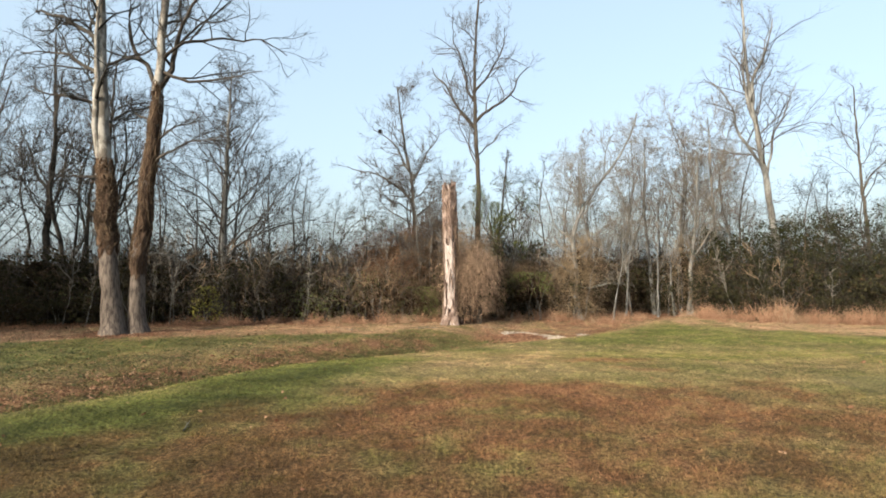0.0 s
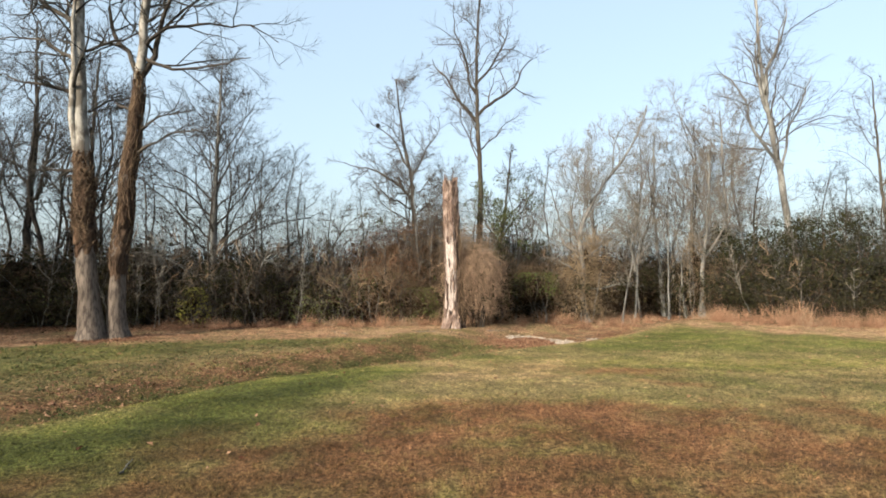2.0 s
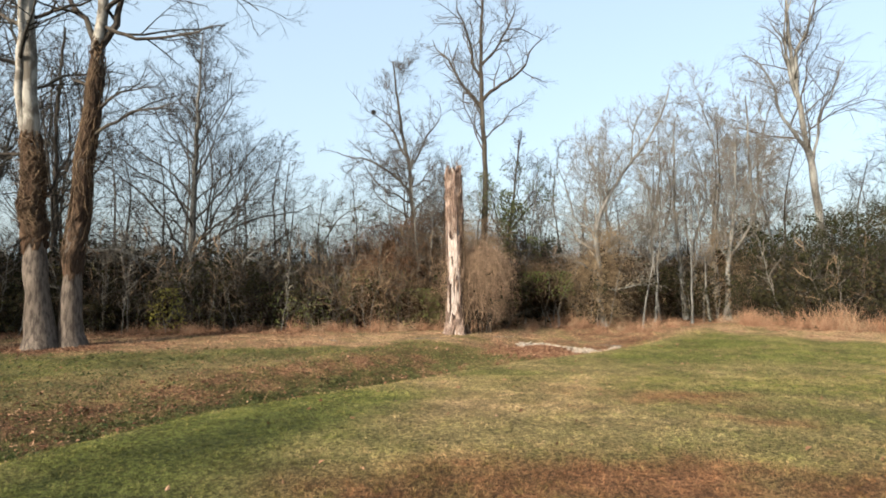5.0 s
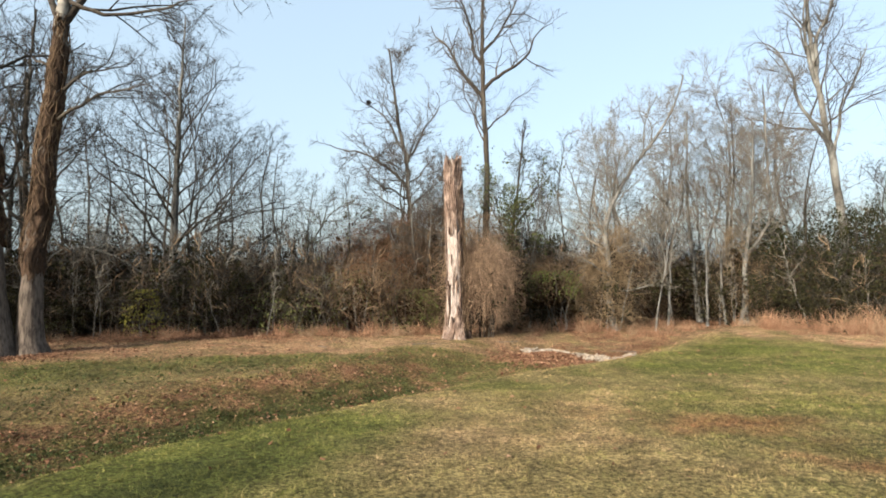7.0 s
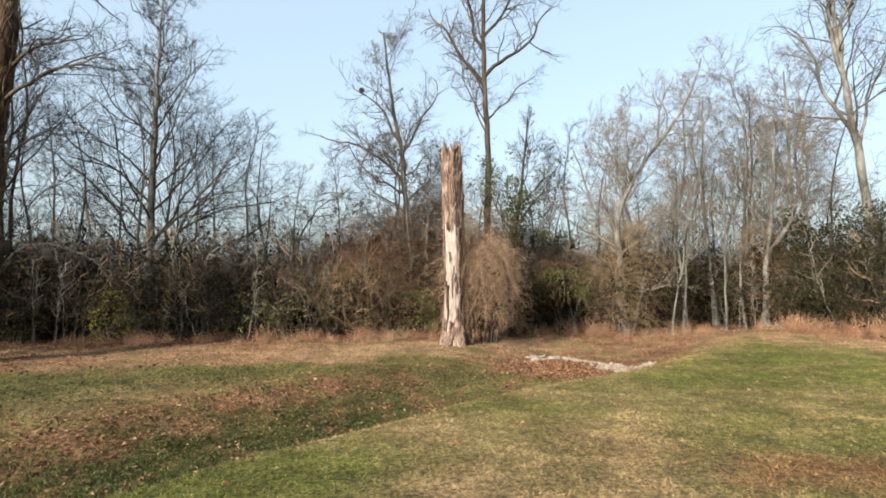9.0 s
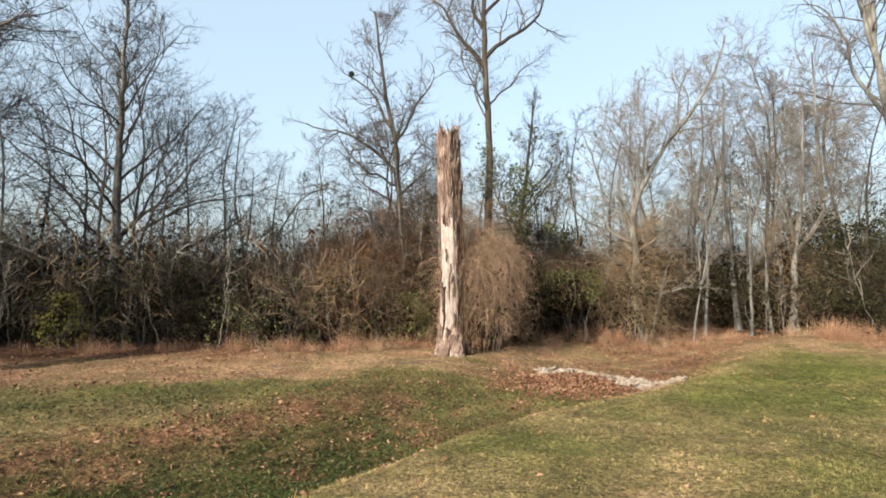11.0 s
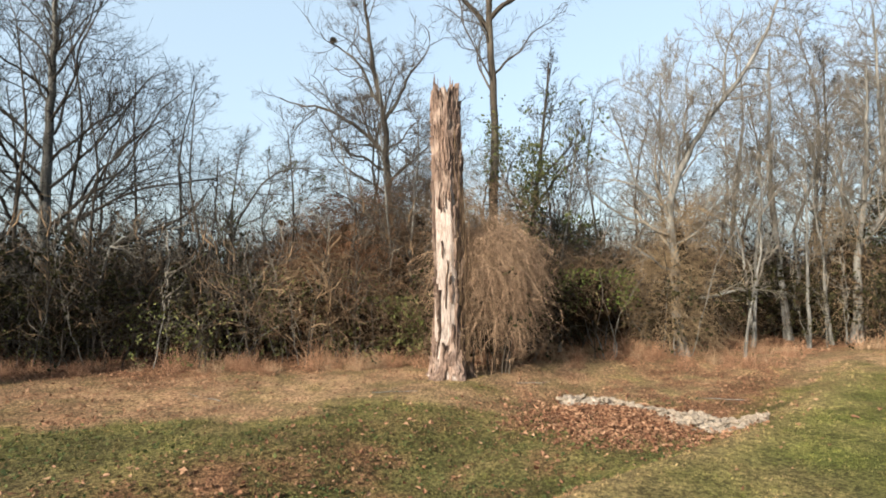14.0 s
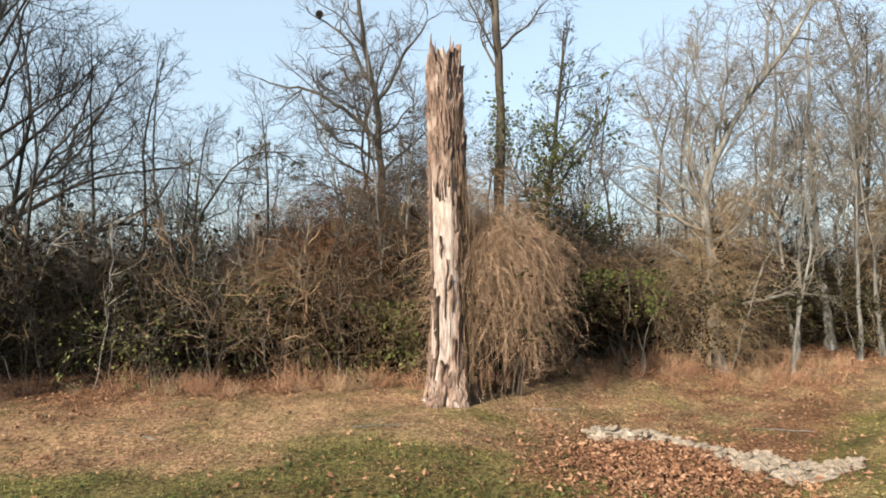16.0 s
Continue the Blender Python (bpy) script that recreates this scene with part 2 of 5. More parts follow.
def turf_masks(x, y, tufts=True):
    """How dry, how russet and how littered the ground is, and how weedy, with shade on the left painted in."""
    s, u = ditch(x, y)
    inner = y - wood_edge(x)
    n1, n2, n3 = patchy(x, y, 3.2, 1.0), patchy(x, y, 1.1, 4.0), patchy(x, y, 0.42, 9.0, 3)
    n4 = (patchy(x, y, 0.15, 14.0, 2) - 0.5) if tufts else 0.0
    lawn = s < 0.3
    bound = np.interp(x, [-7, -4.2, -3.0, 0, 3, 6.5, 10], [5.2, 7.4, 8.6, 10.2, 10.6, 9.8, 8.5]) + 2.2 * (n2 - 0.5)
    russet = step(0.9, -0.9, y - bound) * (0.15 + 0.85 * step(0.27, 0.58, 0.30 * n1 + 0.35 * n2 + 0.40 * n3 - 0.13 * step(1.5, 5.0, x)))
    stripe = step(0.56, 0.70, 0.6 * patchy(x * 0.4, y, 2.4, 6.0) + 0.4 * n2) * step(9, 11, y) * step(17, 14, y) * step(0.5, 3, x)
    russet = np.maximum(russet, 0.8 * stripe) * step(-0.3, -1.6, s)
    dry = 0.22 + 0.9 * (0.5 * n1 + 0.5 * n2 - 0.42)
    dry = dry + 0.25 * step(-2.5, 0.5, x) * step(4.5, 2, x) * step(10, 12, y) * step(19, 16, y)
    dry = dry - 0.30 * step(-3.2, -1.6, s) * (s < 0.2) * step(18, 14, y) - 0.08 * step(3.5, 7, x) * step(12.5, 15, y)
    dry = dry - 0.06 * step(13, 16, y)
    rim = np.exp(-((s - 0.1) / 0.45) ** 2)
    dry = dry + 0.20 * rim
    dry = np.where(s > 0.4, 0.18 + 0.5 * (n2 - 0.40) + 0.28 * (1 - step(4, 8, u)) * step(5.0, 5.7, s) * step(8.0, 7.2, s + 0.8 * (n2 - 0.5)), dry)
    straw = np.where(s > 0.4, step(-0.6, 0.7, y - 24.9 - 0.30 * x + 2.2 * (n2 - 0.5)), step(-7.5, -4.0, inner + 2.5 * (n2 - 0.5)) * step(8.5, 11.0, x - 3.5 * step(2.0, 0.0, np.abs(x - 13.5))))
    dry = np.maximum(dry, straw * (0.84 + 1.2 * (n3 - 0.45) + 0.7 * (n2 - 0.5)))
    heap = np.exp(-(((x - 3.9) / 1.5) ** 2 + ((y - 25.2) / 1.3) ** 2))
    band = np.exp(-((s - 1.5 - 0.6 * (n1 - 0.5)) / 0.6) ** 2) * step(14.5, 16, u) * step(23, 20, u)
    weed_shade = step(0.15, 0.7, s) * step(5.6, 4.5, s + 0.9 * (n2 - 0.5)) * (0.72 + 0.28 * step(0.35, 0.6, n3)) * (1 - 0.40 * step(7, 11, u) - 0.35 * step(11, 14, u))
    weed_shade = np.maximum(weed_shade, 0.6 * step(0.55, 0.68, n2) * step(-2.6, -3.6, x) * step(8.2, 7.4, y) * (s < 0))
    # weed colour here darkens the left lawn in place of shade
    weed_shade = np.maximum(weed_shade, 0.85 * step(-0.5, -3.4, x) * step(-0.5, -1.2, s) * (0.55 + 0.45 * step(0.40, 0.58, n2)))
    weed_shade = np.maximum(weed_shade, 0.42 * step(4.5, 5.6, s) * (1 - straw) * step(16, 10, s) * (0.5 + 0.5 * step(0.40, 0.58, n2)))
    litter = 0.90 * np.exp(-((s - 4.6 - 0.5 * (n1 - 0.5)) / 0.85) ** 2) * (0.45 + 0.60 * step(0.36, 0.58, n3)) + 0.45 * step(1.0, 2.5, s) * step(4.5, 3.5, s) * step(0.56, 0.68, n3)
    litter = litter * (1 - 0.70 * step(7.5, 11, u)) + 0.45 * step(6, 10, u) * step(0.8, 1.5, s) * step(4.8, 4.0, s) * step(0.42, 0.60, n3) + 0.35 * np.exp(-((s - 0.35) / 0.3) ** 2) * step(0.5, 0.62, n3)
    litter = litter + 0.9 * heap + 0.75 * band
    litter = litter + step(-1.7, 0.1, inner + 1.8 * (n2 - 0.5)) * (0.95 - 0.55 * step(11.5, 13.0, x) * step(16, 14.5, x) * step(1.0, 0, inner))
    litter = litter + 0.8 * np.exp(-(((x + 12.4) / 1.7) ** 2 + ((y - 22.8) / 1.2) ** 2)) + 0.7 * np.exp(-(((x + 10.2) / 1.3) ** 2 + ((y - 27.6) / 0.8) ** 2)) + 0.36 * straw * step(0.48, 0.66, 0.5 * n2 + 0.5 * n3) + 0.45 * straw * step(-2.0, -5.5, x) * (0.4 + 0.6 * n3)
    dry = dry - 0.9 * np.exp(-((x - 1.05) / 0.45) ** 2 - ((y - 26.6) / 0.3) ** 2)
    # the left bank is darkened the same way, for tree shade
    weed_shade = np.maximum(weed_shade, 0.55 * step(-3.5, -8.0, x) * (s > 0.4) * (1 - straw) * (0.4 + 0.6 * n2))
    weed_shade = np.maximum(weed_shade, 0.36 * step(2.5, 6.0, x) * step(17, 12, y) * (s < 0) * (0.5 + 0.5 * n2))
    weed_shade = np.maximum(weed_shade, 0.42 * step(9.0, 6.0, y) * (s < 0) * step(0.42, 0.58, n2))
    clip = lambda v: np.clip(v, 0, 1)
    dry = dry + 0.65 * n4 * (1 - 0.3 * straw)
    russet = russet * (1 + 1.3 * n4)
    litter = litter * (1 + 1.2 * n4)
    return clip(dry), clip(russet), clip(litter), clip(weed_shade * (1 - litter * 0.6) * (1 - 0.35 * clip(russet)))


def mesh_of(name, verts, faces, material, attributes=None, smooth=True):
    """A mesh from an array of places and one array of faces that all have the same number of corners."""
    me = bpy.data.meshes.new(name)
    verts, faces = np.ascontiguousarray(verts, np.float32).reshape(-1, 3), np.ascontiguousarray(faces, np.int32)
    count, corners = faces.shape
    me.vertices.add(len(verts))
    me.vertices.foreach_set("co", verts.ravel())
    me.loops.add(count * corners)
    me.loops.foreach_set("vertex_index", faces.ravel())
    me.polygons.add(count)
    me.polygons.foreach_set("loop_start", np.arange(count, dtype=np.int32) * corners)
    me.polygons.foreach_set("use_smooth", np.full(count, smooth))
    for key, value in (attributes or {}).items():
        a = me.attributes.new(key, "FLOAT", "POINT")
        a.data.foreach_set("value", np.ascontiguousarray(value, np.float32))
    me.materials.append(material)
    me.update(calc_edges=True)
    return me


def tubes(bunches):
    """Round tapered stems. Each bunch: places (N, n, 3), radii (N, n), sides. Three-sided ones end in a point. Gives verts and triangles."""
    vs, fs, base = [], [], 0
    for pts, rad, k in bunches:
        if not len(pts):
            continue
        N, n, _ = pts.shape
        tan = np.gradient(pts, axis=1)
        tan /= np.linalg.norm(tan, axis=2, keepdims=True) + 1e-9
        ref = np.where(np.abs(tan[:, :1, 2:3]) > 0.9, np.array([1.0, 0, 0]), np.array([0, 0, 1.0]))
        a = np.cross(tan, np.broadcast_to(ref, tan.shape))
        a /= np.linalg.norm(a, axis=2, keepdims=True) + 1e-9
        b = np.cross(tan, a)
        ang = np.arange(k) * 2 * np.pi / k
        ring = a[:, :, None] * np.cos(ang)[None, None, :, None] + b[:, :, None] * np.sin(ang)[None, None, :, None]
        v = pts[:, :, None] + ring * rad[:, :, None, None]
        idx = base + np.arange(N * n * k).reshape(N, n, k)
        nxt = np.roll(idx, -1, axis=2)
        last = n - 1 if k > 3 else n - 2
        lo, lo_next, hi, hi_next = idx[:, :last], nxt[:, :last], idx[:, 1:last + 1], nxt[:, 1:last + 1]
        fs.append(np.stack([lo, lo_next, hi_next], axis=-1).reshape(-1, 3))
        fs.append(np.stack([lo, hi_next, hi], axis=-1).reshape(-1, 3))
        if k == 3:
            v[:, -1] = pts[:, -1:]
            fs.append(np.stack([idx[:, n - 2], nxt[:, n - 2], np.broadcast_to(idx[:, n - 1, :1], (N, 3))], axis=-1).reshape(-1, 3))
        vs.append(v.reshape(-1, 3))
        base += N * n * k
    return np.concatenate(vs), np.concatenate(fs)


def strands(rng, start, way, length, n, wob, lift):
    """Stems that wander as they grow: places (N, n + 1, 3)."""
    p, d = np.array(start, float), np.array(way, float)
    out = [p]
    for i in range(n):
        d = d + rng.normal(0, wob, d.shape)
        d[:, 2] += lift
        d /= np.linalg.norm(d, axis=1, keepdims=True) + 1e-9
        p = p + d * (length / n)[:, None]
        out.append(p)
    return np.stack(out, axis=1)


def offshoots(rng, pts, rad, each, lo, hi, spread, ratio, own, thin=0.6, flat=0.0):
    """Where side stems leave their parents: start, way, length and radius. own: the parents' lengths."""
    N, n, _ = pts.shape
    who = np.repeat(np.arange(N), each)
    t = lo + (hi - lo) * (np.tile(np.arange(each), N) + rng.random(N * each)) / each
    g = np.clip(t * (n - 1), 0, n - 1.001)
    i = g.astype(int)
    w = (g - i)[:, None]
    p = pts[who, i] * (1 - w) + pts[who, i + 1] * w
    tan = pts[who, i + 1] - pts[who, i]
    tan /= np.linalg.norm(tan, axis=1, keepdims=True) + 1e-9
    side = rng.normal(size=tan.shape)
    side[:, 2] *= 1 - flat
    side -= tan * (side * tan).sum(1, keepdims=True)
    side /= np.linalg.norm(side, axis=1, keepdims=True) + 1e-9
    ang = np.radians(spread[0] + (spread[1] - spread[0]) * rng.random(len(t)))[:, None]
    way = tan * np.cos(ang) + side * np.sin(ang)
    length = own[who] * ratio * (1.15 - 0.65 * t) * (0.6 + 0.8 * rng.random(len(t)))
    r = np.minimum(rad[who, i] * thin, rad[who, i]) * (0.75 + 0.5 * rng.random(len(t)))
    return p, way, length, r


def taper(r, n, end):
    return r[:, None] * np.linspace(1, end, n + 1)[None]


def branch_out(rng, pts, rad, own, levels):
    """Grows level after level of branches on the given limbs. Gives bunches for tubes(), and the outermost stems."""
    bunches = []
    for each, lo, hi, spread, ratio, n, wob, lift, thin, least, sides in levels:
        p, d, length, r = offshoots(rng, pts, rad, each, lo, hi, spread, ratio, own, thin)
        r = np.maximum(r, least)
        pts, own = strands(rng, p, d, length, n, wob, lift), length
        rad = np.maximum(taper(r, n, 0.35), least * 0.5)
        bunches.append((pts, rad, sides))
    return bunches, pts


def stem(rng, offsets, r0, r1, n, wob=0.03, flare=0.0):
    """One trunk or limb along a few offsets (x, y, z): places (1, n + 1, 3) and radii."""
    o = np.array(offsets, float)
    d = np.r_[0, np.cumsum(np.linalg.norm(np.diff(o, axis=0), axis=1))]
    t = np.linspace(0, d[-1], n + 1)
    p = np.stack([np.interp(t, d, o[:, k]) for k in range(3)], axis=1)
    for _ in range(2):
        p[1:-1] = 0.25 * p[:-2] + 0.5 * p[1:-1] + 0.25 * p[2:]
    p[1:-1, :2] += rng.normal(0, wob, (n - 1, 2))
    f = t / d[-1]
    r = r0 + (r1 - r0) * f ** 0.8 + flare * np.exp(-t / 0.45)
    return p[None], r[None], d[-1]


def part(name, me, parent, label=""):
    ob = new(name, me)
    ob.parent = parent
    if label:
        tagged(ob, label)
    return ob


def thing(name, x, y, label, category, group="", z=None, turn=0.0, size=1.0):
    ob = new(name)
    ob.matrix_world = pose(x, y, float(height(x, y)) if z is None else z, 0, 0, turn) @ Matrix.Scale(size, 4)
    return tagged(ob, label, category, group)


def leaves(rng, places, size, droop=0.3, up=None):
    """Small folded leaves at the given places: verts and triangles, two to a leaf."""
    N = len(places)
    a = rng.normal(size=(N, 3))
    if up is not None:
        a[:, 2] *= up
    a /= np.linalg.norm(a, axis=1, keepdims=True) + 1e-9
    b = np.cross(a, rng.normal(size=(N, 3)))
    if up is not None:
        b[:, 2] *= up
    b /= np.linalg.norm(b, axis=1, keepdims=True) + 1e-9
    c = np.cross(a, b)
    s = (size * (0.6 + 0.8 * rng.random(N)))[:, None]
    fold = droop * s * c
    v = np.stack([places - a * s * 0.5, places + b * s * 0.34 + fold * 0.5, places + a * s * 0.55, places - b * s * 0.34 + fold * 0.5], axis=1)
    base = 4 * np.arange(N)[:, None, None]
    f = (base + np.array([[0, 1, 2], [0, 2, 3]])[None]).reshape(-1, 3)
    return v.reshape(-1, 3), f

# ---- ground ----
def ground():
    """One sheet to the horizon, finely divided where the camera passes."""
    xs = np.r_[[-2500, -900, -350, -150, -80], np.arange(-50, -18, 1.0), np.arange(-18, 20, 0.2), np.arange(20, 50, 1.0), [80, 150, 350, 900, 2500]]
    ys = np.r_[[-2500, -900, -350, -150, -80, -40, -20, -10, -4], np.arange(0, 33, 0.2), np.arange(33, 70, 1.0), [90, 150, 350, 900, 2500]]
    X, Y = np.meshgrid(xs, ys)
    Z = height(X, Y)
    n, k = len(ys), len(xs)
    i = np.arange(n * k).reshape(n, k)
    f = np.stack([i[:-1, :-1], i[:-1, 1:], i[1:, 1:], i[1:, :-1]], axis=-1).reshape(-1, 4)
    dry, russet, litter, weed_shade = turf_masks(X.ravel(), Y.ravel(), False)
    me = mesh_of("ground", np.stack([X, Y, Z], axis=-1).reshape(-1, 3), f, TURF, {"dry": dry, "russet": russet, "litter": litter, "weed_shade": weed_shade})
    tagged(new("ground", me), "mown winter lawn with a shallow ditch, partly brown", "ground", kind="structure")


def grass(seed=5):
    """Rough mown turf: tufts of short blades, thinner with distance."""
    rng = np.random.default_rng(seed)
    xs, ys = [], []
    for x0, x1, y0, y1, count in ((-7, 7, 3.5, 11, 27000), (-11, 12, 11, 18, 21000), (-14, 17, 18, 25, 12500), (-16, 20, 25, 30, 5000)):
        xs.append(rng.uniform(x0, x1, count))
        ys.append(rng.uniform(y0, y1, count))
    x, y = np.concatenate(xs), np.concatenate(ys)
    dry, russet, litter, weed_shade = turf_masks(x, y)
    keep = (rng.random(len(x)) > 0.75 * litter) & (y - wood_edge(x) < 0.5) & (np.abs(x) < 0.82 * y + 1.5)
    x, y = x[keep], y[keep]
    each = 8
    tone, big = rng.random(len(x)), 0.6 + 0.8 * rng.random(len(x)) ** 1.5
    x, y, tone, big = (np.repeat(v, each) for v in (x, y, tone, big))
    N = len(x)
    az, out = rng.random(N) * 2 * np.pi, rng.random(N) ** 0.7
    x, y = x + np.cos(az) * out * 0.05 * big, y + np.sin(az) * out * 0.05 * big
    dry, russet, litter, weed_shade = turf_masks(x, y)
    s, _ = ditch(x, y)
    far = 1 + np.clip(y - 9, 0, 20) / 14
    tall = (0.018 + 0.026 * rng.random(N)) * big * (1 + 0.4 * russet) * (1 + 1.3 * weed_shade * (s > 0)) * (0.7 + 0.6 * patchy(x, y, 0.5, 3.0))
    wide = (0.0018 + 0.0020 * rng.random(N)) * far
    ang = rng.random(N) * 2 * np.pi
    lean = tall * (0.2 + 1.3 * out)
    root = np.stack([x, y, height(x, y) - 0.004], axis=1)
    side = np.stack([np.cos(ang), np.sin(ang), np.zeros(N)], axis=1) * wide[:, None]
    tip = root + np.stack([np.cos(az) * lean, np.sin(az) * lean, tall], axis=1)
    v = np.stack([root - side, root + side, tip], axis=1).reshape(-1, 3)
    rep = lambda q: np.repeat(q, 3)
    jitter = 0.25 * (tone - 0.5) + 0.25 * (rng.random(N) - 0.5)
    me = mesh_of("grass", v, np.arange(3 * N).reshape(-1, 3), BLADE, {"dry": rep(np.clip(dry + jitter, 0, 1)), "russet": rep(np.clip(russet + jitter * (russet > 0.1), 0, 1)), "litter": rep(litter * 0.5), "weed_shade": rep(weed_shade), "tone": rep(tone)}, smooth=False)
    tagged(new("grass", me), "short green and russet winter grass blades", "grass", kind="stuff")


def leaf_litter(seed=8):
    """Fallen leaves: thick in the ditch, by the rotten log and along the woods, a few on the lawn."""
    rng = np.random.default_rng(seed)
    x, y = rng.uniform(-18, 20, 150000), rng.uniform(4, 36, 150000)
    _, _, litter, _ = turf_masks(x, y)
    s, u = ditch(x, y)
    p = 0.010 + 0.95 * litter ** 0.9 + 0.05 * (s > 0) + 0.55 * step(0.6, 1.4, s) * step(6.2, 5.2, s) * step(13, 9, u) + 0.02 * step(10, 16, y)
    keep = (rng.random(len(x)) < p * 0.5) & (np.abs(x) < 0.85 * y + 1.5)
    hx, hy = rng.normal(3.45, 0.85, 6000), rng.normal(25.1, 0.72, 6000)
    fa, fr = rng.random(1800) * 6.283, 0.35 + 0.9 * rng.random(1800) ** 1.5
    keep_x, keep_y = np.r_[x[keep], rng.normal(-9.6, 0.8, 1900), -12.6 + np.cos(fa) * fr * 1.5], np.r_[y[keep], rng.normal(28.1, 0.4, 1900), 22.9 + np.sin(fa) * fr]
    x, y = np.r_[keep_x, hx], np.r_[keep_y, hy]
    z = height(x, y) + 0.012 + 0.05 * rng.random(len(x)) ** 3
    z[-6000:] += 0.17 * np.exp(-((hx - 3.5) / 0.75) ** 2 - ((hy - 25.25) / 0.6) ** 2)
    size = 0.045 + 0.045 * rng.random(len(x)) ** 2
    size[-6000:] *= 1.12
    v, f = leaves(rng, np.stack([x, y, z], axis=1), size, 0.5, up=0.45)
    tagged(new("fallen_leaves", mesh_of("fallen_leaves", v, f, LEAF_DEAD, smooth=False)), "dry brown fallen leaves lying on grass", "leaves", kind="stuff")


def ditch_weeds(seed=9):
    """Low broad-leaved green plants that crowd the floor of the ditch."""
    rng = np.random.default_rng(seed)
    x, y = rng.uniform(-16, 6, 190000), rng.uniform(6, 27, 190000)
    _, _, litter, weed_shade = turf_masks(x, y)
    s, u = ditch(x, y)
    clump = step(0.36, 0.60, patchy(x, y, 0.5, 6.0))
    keep = (rng.random(len(x)) < 0.85 * weed_shade * clump * (s > 0.2) * (1 - 0.5 * litter)) & (np.abs(x) < 0.85 * y + 1.5)
    x, y = x[keep], y[keep]
    z = height(x, y) + 0.015 + 0.075 * rng.random(len(x)) ** 1.5
    v, f = leaves(rng, np.stack([x, y, z], axis=1), 0.032 + 0.03 * rng.random(len(x)), 0.3, up=0.6)
    tagged(new("ditch_weeds", mesh_of("ditch_weeds", v, f, LEAF_CLOVER, smooth=False)), "low dark green broad-leaved plants on the ditch floor", "weeds", kind="stuff")


ground()

# ---- trees ----
FULL = (  # each, from, to, spread, length ratio, pieces, wander, lift, radius ratio, least radius, sides
    (8, 0.18, 0.98, (30, 65), 0.52, 5, 0.22, 0.06, 0.55, 0.012, 4),
    (6, 0.15, 0.98, (28, 65), 0.54, 3, 0.24, 0.06, 0.55, 0.0075, 3),
    (5, 0.10, 0.98, (22, 60), 0.66, 1, 0.14, 0.05, 0.6, 0.0055, 3),
)
SPARSE = (
    (6, 0.20, 0.98, (28, 62), 0.55, 3, 0.22, 0.06, 0.55, 0.010, 3),
    (4, 0.15, 0.98, (25, 65), 0.58, 2, 0.22, 0.06, 0.55, 0.0075, 3),
    (4, 0.10, 0.98, (20, 60), 0.68, 1, 0.12, 0.05, 0.6, 0.0065, 3),
)
LIGHT = (
    (7, 0.22, 0.98, (30, 65), 0.54, 3, 0.24, 0.06, 0.55, 0.009, 3),
    (5, 0.15, 0.98, (28, 65), 0.56, 2, 0.22, 0.05, 0.55, 0.0075, 3),
    (4, 0.10, 0.98, (20, 55), 0.66, 1, 0.12, 0.06, 0.6, 0.0058, 3),
)


def bough(rng, trunk, radii, at, az, rise0, rise1, length, r, n=14, wob=0.10, swing=0.0):
    """One chosen limb: it leaves the trunk at a share of its length, bends from rise0 to rise1 degrees and wanders on the way."""
    g = at * (trunk.shape[1] - 1)
    i = min(int(g), trunk.shape[1] - 2)
    p = trunk[0, i] * (1 - g + i) + trunk[0, i + 1] * (g - i)
    out, up, side = [p], 0.0, 0.0
    for k in range(n):
        up, side = 0.72 * up + rng.normal(0, 110 * wob), 0.72 * side + rng.normal(0, 150 * wob)
        e = radians(rise0 + (rise1 - rise0) * k / (n - 1) + up)
        a = radians(az + swing * k / n + side)
        p = p + length / n * np.array([math.cos(a) * math.cos(e), math.sin(a) * math.cos(e), math.sin(e)])
        out.append(p)
    return np.array(out)[None], taper(np.array([r]), n, 0.22)


def bare_tree(name, x, y, seed, offsets, r0, r1, label, bark, twig, limbs=(), auto=(12, 0.4, 0.97, (30, 55), 0.42), levels=FULL, group="", limb_bark=None, flare=0.12, lift=0.05, category="tree"):
    rng = np.random.default_rng(seed)
    ob = thing(name, x, y, label, category, group)
    drop = [(offsets[0][0], offsets[0][1], -0.3)] + [tuple(o) for o in offsets]
    big = r0 > 0.13
    trunk, radii, own = stem(rng, drop, r0, r1, 26 if big else 12, 0.025 if big else 0.02, flare)
    v, f = tubes([(trunk, radii * (1 + 0.05 * rng.normal(size=radii.shape)), 14 if big else 7)])
    part("trunk", mesh_of("trunk", v, f, bark), ob)
    bunches, starts = [], []
    for spec in limbs:
        p, r = bough(rng, trunk, radii, *spec)
        v, f = tubes([(p, r, 8)])
        part("limb", mesh_of("limb", v, f, limb_bark if limb_bark and spec[5] < 0.15 else bark), ob)
        starts.append((p, r, np.array([spec[4]])))
    each, lo, hi, spread, ratio = auto
    if each:
        p, d, length, r = offshoots(rng, trunk, radii, each, lo, hi, spread, ratio, np.array([own]), 0.36)
        r = np.maximum(r, 0.018)
        pts = strands(rng, p, d, length, 9, 0.21, lift)
        bunches.append((pts, taper(r, 9, 0.25), 5))
        starts.append((pts, taper(r, 9, 0.25), length))
    tips = []
    for pts, rad, own_ in starts:
        more, last = branch_out(rng, pts, rad, own_, levels)
        bunches += more
        tips.append(last.reshape(-1, 3))
    v, f = tubes(bunches)
    part("crown", mesh_of("crown", v, f, twig), ob, "bare branching twigs")
    return ob, trunk[0], radii[0], np.concatenate(tips)


